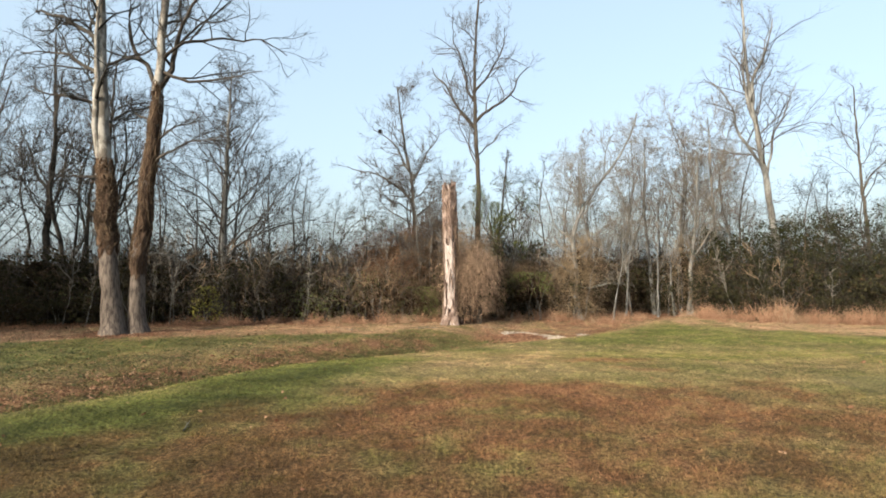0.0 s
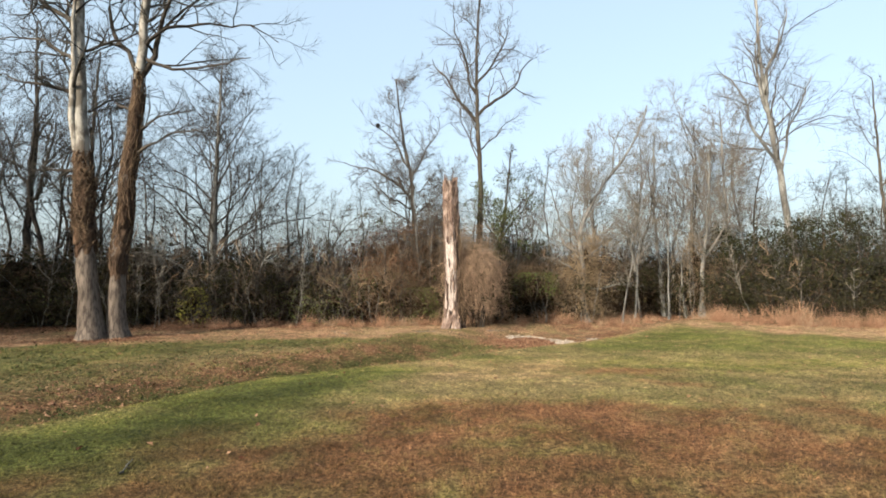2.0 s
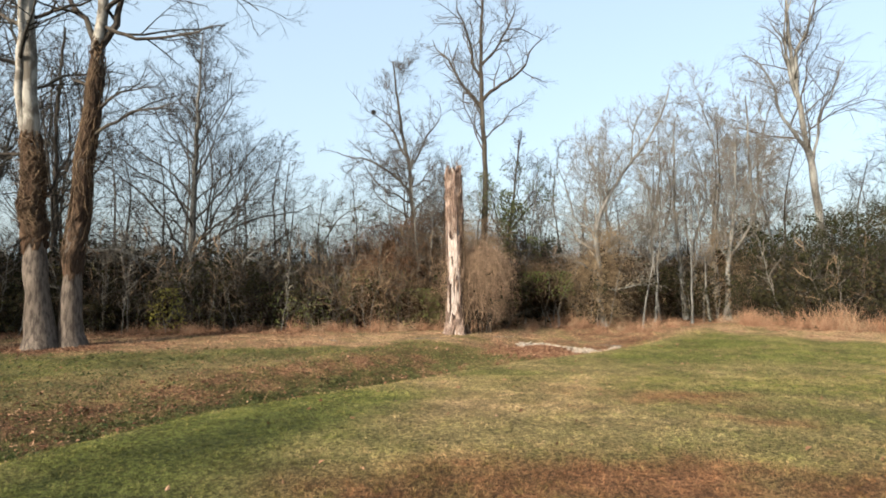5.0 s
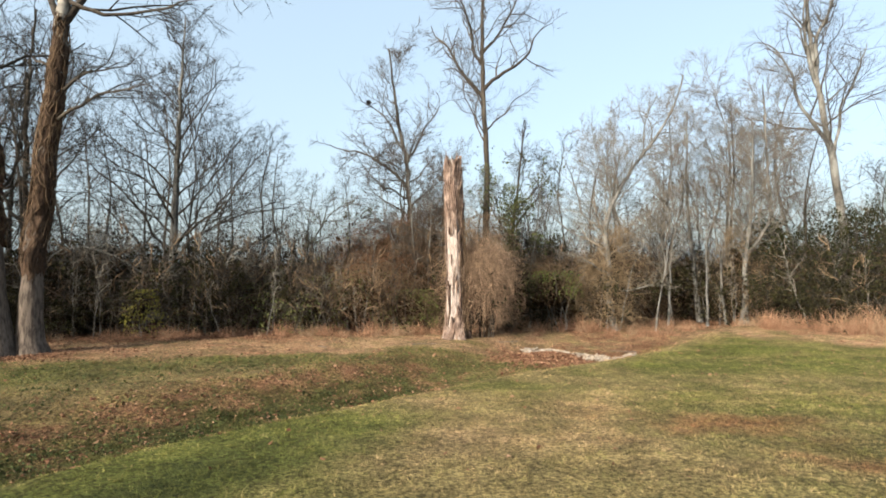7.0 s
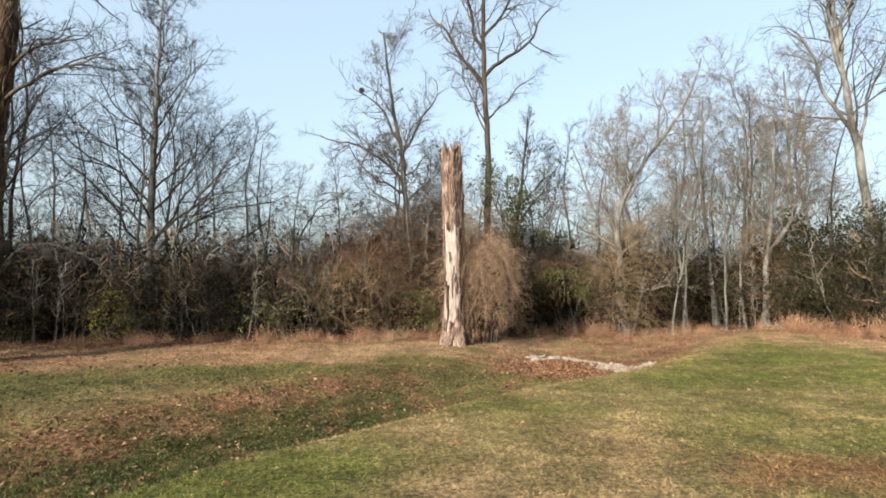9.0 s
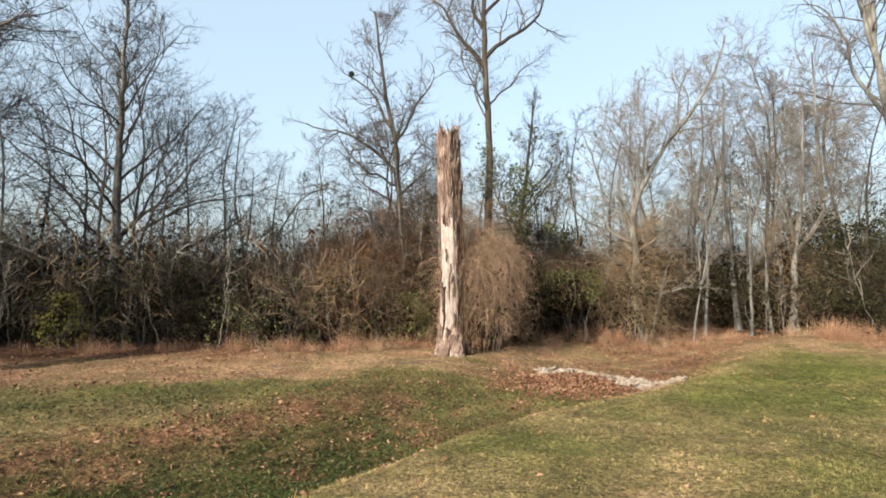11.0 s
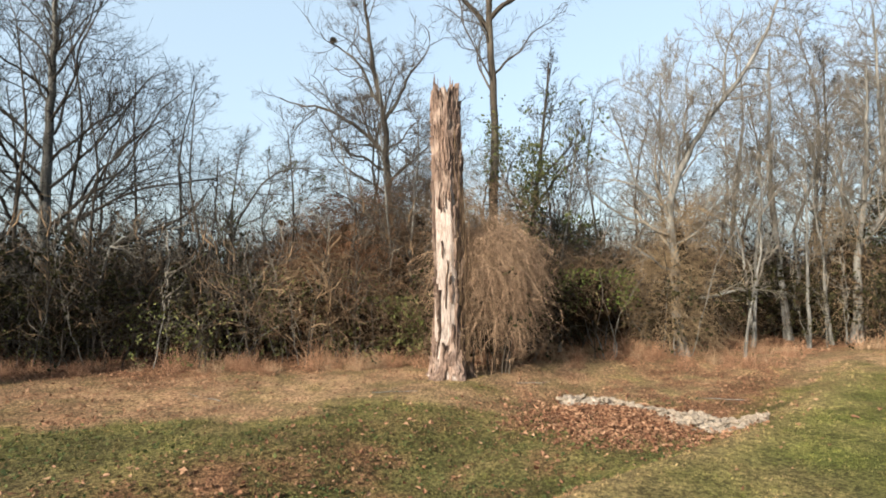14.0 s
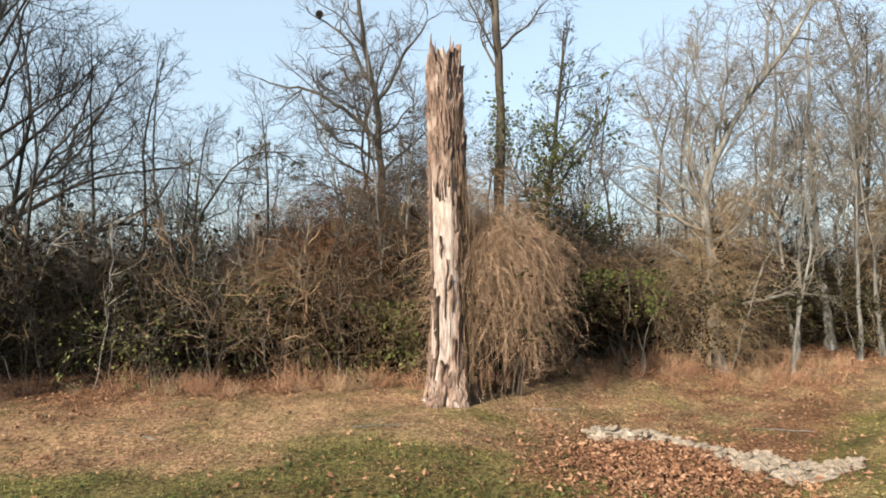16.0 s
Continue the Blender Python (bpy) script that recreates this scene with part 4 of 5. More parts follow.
def mound(name, x, y, seed, wide, deep, tall, label, twig, count, foliage=None, leaf_count=0, open_foot=0.15, group="matted vines", leaf_size=0.068):
    """A matted dome of vines that arch over and hang down, with dark leaf fill inside as painted shade."""
    rng = np.random.default_rng(seed)
    ob = thing(name, x, y, label, "shrub", group)

    def spot(n, shell):
        a, h = rng.random(n) * 6.283, rng.random(n) ** 0.8
        lump = 0.50 + 0.92 * patchy(np.cos(a) * 2.2 + seed, np.sin(a) * 2.2 + 3.0 * h, 0.8)
        q = np.sqrt(np.clip(1.02 - h ** 2.2, 0, 1)) * lump * shell
        z = (open_foot + (tall - open_foot) * h) * (0.86 + 0.28 * patchy(np.cos(a) * 2 * q, np.sin(a) * 2 * q, 0.6, seed * 0.1))
        return a, np.stack([np.cos(a) * q * wide, np.sin(a) * q * deep, z], axis=1)

    a, p = spot(count, 0.62 + 0.40 * rng.random(count) ** 0.5)
    turn = a + rng.choice((-1, 1), count) * rng.uniform(0.2, 1.5, count)
    way = np.stack([np.cos(turn), np.sin(turn), 0.15 + 0.75 * rng.random(count)], axis=1) + rng.normal(0, 0.30, (count, 3))
    size = (0.40 + 1.65 * rng.random(count) ** 2.2) * (0.75 + 0.12 * tall)
    pts = strands(rng, p, way, size, 5, 0.22, -0.30)
    pts[..., 2] = np.maximum(pts[..., 2], 0.02)
    rad = taper(0.0035 + 0.0060 * rng.random(count) ** 2, 5, 0.4)
    q, d, length, _ = offshoots(rng, pts, rad, 3, 0.1, 1.0, (30, 80), 0.35, size, 0.7)
    tw = strands(rng, q, d, length, 1, 0.3, -0.1)
    v, f = tubes([(pts, rad, 3), (tw, np.full(tw.shape[:2], 0.0036), 3)])
    tagged(part("vine_tangle", mesh_of("vine_tangle", v, f, twig), ob), kind="stuff")
    # dark leaf core: its colour plays the shade in the hollow of the dome
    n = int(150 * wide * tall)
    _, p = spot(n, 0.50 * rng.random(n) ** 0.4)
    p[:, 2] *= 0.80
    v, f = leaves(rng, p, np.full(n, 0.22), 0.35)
    tagged(part("withered_leaves", mesh_of("withered_leaves", v, f, LEAF_HOLLOW_SHADE, smooth=False), ob, "dark leaf fill standing in for inner shade"), kind="stuff")
    if leaf_count:
        _, p = spot(leaf_count, 0.86 + 0.24 * rng.random(leaf_count))
        p = p[patchy(p[:, 0] + seed, p[:, 2] + p[:, 1], 0.9) > 0.40]
        p = p + rng.normal(0, 0.09, p.shape)
        p = p[p[:, 2] < tall * 0.9]
        v, f = leaves(rng, p, np.full(len(p), leaf_size), 0.3)
        tagged(part("foliage", mesh_of("foliage", v, f, foliage, smooth=False), ob), kind="stuff")
    n = 9
    a = rng.random(n) * 6.28
    base = np.stack([np.cos(a) * wide * 0.55, np.sin(a) * deep * 0.55, np.full(n, -0.1)], axis=1)
    up = strands(rng, base, np.stack([rng.normal(0, 0.25, n), rng.normal(0, 0.2, n), np.ones(n)], axis=1), tall * rng.uniform(0.6, 1.15, n), 8, 0.14, -0.02)
    for k in range(n):
        v, f = tubes([(up[k:k + 1], taper(np.full(1, 0.012 + 0.014 * rng.random()), 8, 0.35), 4)])
        part("stem", mesh_of("stem", v, f, (BARK_PALE, BARK_GREY)[k % 2]), ob)
    return ob


def cedar(x, y, seed, tall, wide, label="dark green cedar among bare trees"):
    rng = np.random.default_rng(seed)
    ob = thing("cedar", x, y, label, "tree", "cedars")
    trunk, radii, own = stem(rng, [(0, 0, -0.2), (0, 0, tall)], 0.12, 0.02, 14, 0.02)
    v, f = tubes([(trunk, radii, 8)])
    part("trunk", mesh_of("trunk", v, f, BARK_DARK), ob)
    p, d, length, r = offshoots(rng, trunk, radii, 90, 0.05, 1.0, (55, 85), wide / tall * 0.75, np.array([own]), 0.3)
    pts = strands(rng, p, d, length, 4, 0.12, 0.06)
    more, last = branch_out(rng, pts, taper(np.full(len(p), 0.012), 4, 0.4), length, ((7, 0.15, 1.0, (25, 70), 0.45, 1, 0.2, 0.03, 0.5, 0.005, 3),))
    v, f = tubes([(pts, taper(np.full(len(p), 0.012), 4, 0.4), 3)] + more)
    part("branchwork", mesh_of("branchwork", v, f, TWIG_DARK), ob)
    q = last.reshape(-1, 3)
    q = np.concatenate([q + rng.normal(0, 0.09, q.shape) for _ in range(4)])
    v, f = leaves(rng, q, np.full(len(q), 0.10), 0.2)
    part("foliage", mesh_of("foliage", v, f, LEAF_CEDAR, smooth=False), ob)
    return ob


def thickets():
    kinds = {
        "brown": brush("thicket", -3, 30.4, 101, 2.6, 3.0, "brown leafless thicket of arching stems", TWIG_BROWN, 15),
        "rust": brush("thicket", -2, 33.5, 102, 3.4, 4.6, "rust-brown leafless thicket of arching stems", TWIG_RUST, 18),
        "grey": brush("thicket", -8, 30.6, 103, 2.4, 3.0, "grey tangled leafless brush", TWIG_GREY, 15),
        "green": brush("privet", -6, 30.2, 104, 2.2, 2.6, "dark green privet shrub in dense undergrowth", TWIG_GREY, 14, LEAF_OLIVE, 1300, 0.075),
        "pale": brush("thicket", 6.2, 32.4, 105, 2.0, 3.2, "pale straw-coloured leafless brush", TWIG_PALE, 15),
        # evergreen, with shade worked into its leaf and twig colours
        "dark": brush("privet", -15, 29, 106, 2.6, 3.4, "evergreen shrub under bare trees, leaves darkened for shade", TWIG_DARK, 12, LEAF_SHADED, 2600, 0.095),
    }
    rng = random.Random(110)
    for row, (gap, lo, hi, size) in enumerate(((1.5, 0.6, 1.8, 0.55), (1.6, 2.0, 3.8, 0.85), (1.6, 4.5, 8.0, 1.3), (2.8, 8.5, 13.0, 1.7))):
        x = -34.0
        while x < 36:
            x += gap * rng.uniform(0.6, 1.4)
            y = float(wood_edge(x)) + rng.uniform(lo, hi)
            if -14.3 < x < -10.4 and y < 32.2:
                continue
            if row < 2 and (-9.0 < x < -0.3 or 3.3 < x < 5.6):
                continue
            open_floor = 8.0 < x < 16.5 and row < 2
            if open_floor and rng.random() < 0.75:
                continue
            if x < -11:
                pick = rng.choice(("dark", "dark", "grey", "green"))
            elif x < -6.5:
                pick = rng.choice(("grey", "green", "dark", "dark"))
            elif x < 0.0:
                pick = rng.choice(("dark", "green", "dark", "brown") if row < 3 else ("rust", "dark", "dark"))
            elif x < 5.5:
                pick = rng.choice(("green", "dark", "brown"))
            elif x < 17:
                pick = rng.choice(("pale", "brown", "brown", "grey") if row < 2 else ("dark", "brown", "rust", "brown"))
            else:
                pick = rng.choice(("dark", "dark", "dark", "rust"))
            s = size * rng.uniform(0.7, 1.2)
            if row == 3 and pick in ("dark", "green"):
                s *= 0.8
            if pick == "rust":
                s *= 0.72
            if 4 < x < 8:
                s *= 0.8
            copy_thing(kinds[pick], pose(x, y, float(height(x, y)), rng.uniform(-5, 5), rng.uniform(-5, 5), rng.uniform(0, 360)) @ Matrix.Scale(s, 4))
    # darkened shrubs behind the trunks stand in for the shade in there
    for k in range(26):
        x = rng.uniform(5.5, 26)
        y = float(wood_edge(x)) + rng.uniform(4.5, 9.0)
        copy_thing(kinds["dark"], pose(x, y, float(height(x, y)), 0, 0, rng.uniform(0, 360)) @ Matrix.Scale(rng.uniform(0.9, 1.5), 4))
    # more darkened shrubs, set where the woods lie in shade
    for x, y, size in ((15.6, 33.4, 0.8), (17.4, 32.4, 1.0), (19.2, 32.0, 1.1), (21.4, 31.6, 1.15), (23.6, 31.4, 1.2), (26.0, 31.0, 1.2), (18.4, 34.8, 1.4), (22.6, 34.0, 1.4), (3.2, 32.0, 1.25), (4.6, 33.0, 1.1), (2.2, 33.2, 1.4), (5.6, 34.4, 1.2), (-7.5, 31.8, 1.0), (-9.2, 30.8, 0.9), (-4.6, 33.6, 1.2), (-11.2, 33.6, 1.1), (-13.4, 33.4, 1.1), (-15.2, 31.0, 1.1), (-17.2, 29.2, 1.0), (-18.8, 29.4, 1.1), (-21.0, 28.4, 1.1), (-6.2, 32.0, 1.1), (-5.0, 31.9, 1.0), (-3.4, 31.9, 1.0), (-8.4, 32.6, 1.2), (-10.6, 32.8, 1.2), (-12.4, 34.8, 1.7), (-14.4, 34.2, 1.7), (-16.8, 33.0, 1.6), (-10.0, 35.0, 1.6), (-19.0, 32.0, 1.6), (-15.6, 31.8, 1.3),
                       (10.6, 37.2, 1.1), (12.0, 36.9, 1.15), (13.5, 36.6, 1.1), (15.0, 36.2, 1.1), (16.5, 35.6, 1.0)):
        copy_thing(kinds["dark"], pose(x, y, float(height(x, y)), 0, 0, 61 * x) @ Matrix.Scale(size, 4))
    for x, y, size in ((-11.0, 30.0, 0.8), (-13.6, 29.8, 0.9), (-9.4, 30.0, 0.75), (-15.8, 29.0, 0.9), (-7.2, 30.0, 0.7)):
        copy_thing(kinds["grey"], pose(x, y, float(height(x, y)), 0, 0, 83 * x) @ Matrix.Scale(size, 4))
    # tall evergreens along the side of the lawn, out of view, that shade the corner of the woods
    tall = cedar(-24.5, 19.0, 137, 10.5, 6.0, "tall dark evergreen beside the lawn")
    for x, y, size in ((-21.5, 16.5, 0.95), (-22.2, 20.6, 0.9), (-26.5, 15.5, 1.1), (-28.5, 19.5, 1.0), (-24.0, 12.5, 1.05), (-31.0, 14.5, 1.1), (-33.0, 19.0, 1.0), (-27.5, 22.8, 0.9)):
        copy_thing(tall, pose(x, y, float(height(x, y)), 0, 0, 47 * x) @ Matrix.Scale(size, 4))
    mound("thicket", -2.7, 33.2, 123, 2.5, 1.7, 4.9, "tall rust-brown dome of matted dead vines", TWIG_RUST, 2300)
    mound("thicket", -1.9, 32.4, 171, 2.0, 1.4, 4.2, "dark brown vines matted over a bare thicket", TWIG_UMBER, 1700)
    mound("thicket", -4.6, 34.4, 124, 2.3, 1.6, 3.8, "dark brown dome of matted dead vines", TWIG_UMBER, 1700)
    mound("thicket", -0.6, 33.4, 125, 1.5, 1.3, 5.4, "dark brown mass of vines climbing bare trunks", TWIG_UMBER, 2000, LEAF_SHADED, 900)
    mound("thicket", -3.3, 30.5, 126, 1.9, 1.1, 2.8, "tan arching vines over a dark hollow", TWIG_BROWN, 800, LEAF_OLIVE, 2200, open_foot=1.0)
    mound("thicket", -2.8, 31.0, 172, 1.6, 1.0, 3.1, "rust-brown arching vines over a dark hollow", TWIG_RUST, 650, open_foot=1.2)
    mound("thicket", -5.6, 30.4, 127, 1.3, 0.9, 2.5, "olive tangle of arching vines with small leaves", TWIG_GREY, 500, LEAF_OLIVE, 4200, leaf_size=0.08)
    mound("thicket", -1.4, 30.2, 128, 1.3, 0.9, 1.9, "low olive leafy tangle beside a dead trunk", TWIG_UMBER, 500, LEAF_OLIVE, 3400, leaf_size=0.08)
    mound("thicket", -7.6, 30.4, 129, 1.5, 0.9, 2.2, "grey-olive tangle of vines with small leaves", TWIG_GREY, 650, LEAF_OLIVE, 3000, leaf_size=0.08)
    mound("thicket", -9.2, 31.4, 130, 1.4, 1.2, 2.7, "matted brush at the woods' edge, colour darkened for shade", TWIG_UMBER, 450, LEAF_SHADED, 3000, leaf_size=0.10)
    mound("thicket", 2.6, 33.0, 151, 1.6, 1.2, 4.2, "dense brown vines massed behind a dead trunk", TWIG_BROWN, 1300, LEAF_GREEN, 500)
    mound("thicket", 5.4, 34.2, 152, 1.9, 1.2, 3.4, "dark brown mass of vines below thin trunks", TWIG_UMBER, 1200)
    mound("thicket", 8.2, 34.6, 153, 1.7, 1.2, 3.3, "dark brown mass of vines below thin trunks", TWIG_UMBER, 1200)
    mound("thicket", 6.9, 31.5, 154, 0.75, 0.6, 2.9, "tan vines hung on a crooked pale tree", TWIG_TAN, 900)
    mound("thicket", 7.4, 31.5, 155, 0.5, 0.5, 4.6, "tan vines hung on a crooked pale tree", TWIG_TAN, 800)
    mound("thicket", 10.0, 35.6, 156, 1.5, 1.1, 3.0, "brown mass of dead vines in open woods", TWIG_BROWN, 900)
    mound("thicket", 14.6, 34.8, 157, 0.9, 0.8, 4.6, "pale vines climbing round a bushy tree", TWIG_TAN, 900)
    mound("thicket", 12.6, 38.0, 158, 2.6, 1.4, 3.4, "dark brown mass of vines deep in the woods", TWIG_UMBER, 1300)
    mound("thicket", 17.2, 34.6, 159, 2.1, 1.4, 3.6, "dark brown mass of vines at the woods' edge", TWIG_UMBER, 1400)
    mound("thicket", 20.6, 33.4, 160, 2.2, 1.4, 3.5, "dark olive-brown mass of vines at the woods' edge", TWIG_UMBER, 1400, LEAF_OLIVE, 900)
    # brush on the shaded side, its dark colours painted for that shade
    mound("thicket", -15.5, 29.4, 161, 2.3, 1.4, 3.2, "matted brush at the woods' edge, colour darkened for shade", TWIG_UMBER, 450, LEAF_SHADED, 3000, leaf_size=0.10)
    mound("thicket", -19.5, 28.0, 162, 2.4, 1.4, 3.6, "matted brush at the woods' edge, colour darkened for shade", TWIG_UMBER, 450, LEAF_SHADED, 3000, leaf_size=0.10)
    mound("yellow_shrub", -11.5, 28.1, 121, 0.58, 0.5, 2.0, "small upright yellow-green leafy shrub at the woods' edge", TWIG_GREY, 160, LEAF_YELLOW, 1100, group="edge shrubs", leaf_size=0.085)
    mound("thicket", 1.5, 30.2, 163, 1.25, 0.9, 4.5, "brown vines climbing high behind a dead trunk", TWIG_BROWN, 1300)
    mound("leafy_shrub", 4.5, 30.7, 122, 1.25, 0.8, 2.75, "bright green leafy shrub over a dark hollow", TWIG_UMBER, 500, LEAF_BRIGHT, 1500, open_foot=1.3, group="edge shrubs")
    for x, y, tall, wide, seed in ((22.5, 37.5, 5.6, 3.2, 131), (26.5, 38.5, 6.2, 3.4, 132), (30.0, 36.5, 5.4, 3.2, 133), (17.8, 39.0, 5.2, 3.0, 134), (5.4, 36.2, 4.0, 2.4, 135), (16.6, 33.6, 4.2, 3.4, 141), (19.0, 32.6, 4.8, 3.8, 142), (22.0, 32.0, 5.0, 4.0, 143), (25.2, 31.6, 5.2, 4.0, 144)):
        cedar(x, y, seed, tall, wide)


def far_woods(seed=140):
    """What nobody could count behind the woods: stems and twigs, and a closed mass behind them, both coloured dark as
    deep shade.
    """
    rng = np.random.default_rng(seed)
    N = 4000
    x = rng.uniform(-60, 60, N)
    y = wood_edge(x) + rng.uniform(12, 40, N)
    base = np.stack([x, y, np.full(N, -0.6)], axis=1)
    way = np.stack([rng.normal(0, 0.22, N), rng.normal(0, 0.22, N), np.ones(N)], axis=1)
    length = 2.0 + 5.5 * rng.random(N) ** 1.6
    pts = strands(rng, base, way, length, 3, 0.12, 0.0)
    rad = taper(0.02 + 0.03 * rng.random(N), 3, 0.3)
    more, _ = branch_out(rng, pts, rad, length, ((4, 0.2, 1.0, (25, 65), 0.32, 1, 0.2, 0.02, 0.5, 0.012, 3),))
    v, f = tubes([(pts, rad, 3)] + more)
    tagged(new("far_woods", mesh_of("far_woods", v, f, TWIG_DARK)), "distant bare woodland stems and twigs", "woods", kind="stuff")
    # closing ring, dark bark colour in place of shade between far trees
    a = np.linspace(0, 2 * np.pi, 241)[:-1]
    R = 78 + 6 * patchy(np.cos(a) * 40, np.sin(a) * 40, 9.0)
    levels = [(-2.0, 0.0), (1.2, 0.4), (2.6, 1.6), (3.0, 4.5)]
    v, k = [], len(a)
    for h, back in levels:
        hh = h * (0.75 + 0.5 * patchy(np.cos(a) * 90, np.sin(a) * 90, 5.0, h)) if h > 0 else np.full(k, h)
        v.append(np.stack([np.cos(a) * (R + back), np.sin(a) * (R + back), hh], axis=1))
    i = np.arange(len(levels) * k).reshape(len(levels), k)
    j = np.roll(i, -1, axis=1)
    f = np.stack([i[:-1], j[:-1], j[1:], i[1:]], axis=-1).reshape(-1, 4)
    tagged(new("backdrop", mesh_of("backdrop", np.concatenate(v), f, BARK_DARK)), "low far wood line round the place, darkened for shade", "woods", kind="structure")


def broomsedge(seed=150):
    """Tufts of tall rust-coloured dead grass along the edge."""
    kinds = []
    for k in range(4):
        rng = np.random.default_rng(seed + k)
        ob = thing("grass_tuft", 14 + k, 29, "rust-coloured tuft of tall dead grass", "grass", "dead grass tufts")
        N = 84
        a, q = rng.random(N) * 6.28, 0.34 * rng.random(N) ** 0.6
        base = np.stack([np.cos(a) * q, np.sin(a) * q, np.full(N, -0.03)], axis=1)
        way = np.stack([np.cos(a) * 0.10, np.sin(a) * 0.10, np.ones(N)], axis=1) + rng.normal(0, 0.30, (N, 3))
        pts = strands(rng, base, way, 0.22 + 0.85 * rng.random(N) ** 1.5, 2, 0.3, -0.20)
        v, f = tubes([(pts, taper(np.full(N, 0.0055), 2, 0.35), 3)])
        part("blade_tuft", mesh_of("blade_tuft", v, f, (STRAW_TAN if k == 3 else STRAW)), ob)
        kinds.append(ob)
    rng = random.Random(160)
    x = -15.0
    while x < 24:
        x += (0.24 if -9 < x < 8 else 0.30) * rng.choice((0.3, 0.6, 0.9, 3.0))
        if 11.2 < x < 13.2:
            continue
        y = float(wood_edge(x)) + rng.uniform(-0.7, 0.7)
        s = rng.uniform(0.35, 1.0) * (1.0 if x > -8 else 0.7)
        copy_thing(rng.choice(kinds), pose(x, y, float(height(x, y)), 0, 0, rng.uniform(0, 360)) @ Matrix.Scale(s, 4))
    for cx, cy, count, big in ((14.6, 31.4, 14, 1.1), (17.0, 29.6, 16, 1.45), (18.6, 29.2, 10, 1.1), (20.4, 28.8, 16, 1.3), (22.4, 28.4, 12, 1.25), (7.0, 31.2, 12, 0.8), (5.2, 30.9, 7, 0.7), (-10.2, 28.0, 10, 0.75), (8.6, 30.8, 12, 0.8), (10.4, 32.0, 9, 0.7), (6.0, 30.6, 9, 0.75), (3.6, 29.9, 6, 0.7), (-1.2, 28.8, 8, 0.75), (-4.6, 28.6, 8, 0.7)):
        for k in range(count):
            x, y = cx + rng.gauss(0, 0.55), cy + rng.gauss(0, 0.45)
            copy_thing(rng.choice(kinds), pose(x, y, float(height(x, y)), rng.gauss(0, 6), rng.gauss(0, 6), rng.uniform(0, 360)) @ Matrix.Scale(big * rng.uniform(0.6, 1.15), 4))


def edge_stems(seed=170):
    """Thin upright stems that stand along the edge of the woods."""
    kinds = []
    for k in range(4):
        rng = np.random.default_rng(seed + k)
        bend = rng.normal(0, 0.2, 4)
        ob, *_ = bare_tree("edge_stem", -6 + k, 29.6, seed + 10 + k, [(0, 0, 0), (bend[0], bend[1], 1.4), (bend[2], bend[3], 3.2)], 0.016, 0.006,
                           "thin upright grey stem at the woods' edge", (BARK_PALE, BARK_GREY, BARK_GREY, BARK_DARK)[k], (TWIG_PALE, TWIG_GREY, TWIG_BROWN, TWIG_UMBER)[k], [], (6, 0.35, 0.97, (25, 60), 0.30),
                           ((4, 0.2, 0.98, (28, 60), 0.55, 2, 0.2, 0.05, 0.6, 0.006, 3),), "edge stems", flare=0.0, category="sapling")
        kinds.append(ob)
    rng = random.Random(180)
    for k in range(190):
        x = rng.uniform(-18, 20) if k < 120 else rng.uniform(-15, -0.5)
        y = float(wood_edge(x)) + (rng.uniform(0.2, 2.6) if k < 145 else rng.uniform(0.0, 1.4))
        copy_thing(rng.choice(kinds), pose(x, y, float(height(x, y)), rng.gauss(0, 7), rng.gauss(0, 7), rng.uniform(0, 360)) @ Matrix.Scale(rng.uniform(0.5, 1.35), 4))

# ---- the snag, its vines and the rotten log ----
RUBBLE = ((2.7, 26.5, 0.16), (3.2, 26.5, 0.38), (3.75, 26.3, 0.26), (4.2, 25.85, 0.18), (4.6, 25.4, 0.30), (5.0, 25.05, 0.55), (5.5, 24.8, 0.50), (6.05, 24.55, 0.18))
SNAG_X, SNAG_Y = 0.40, 27.4


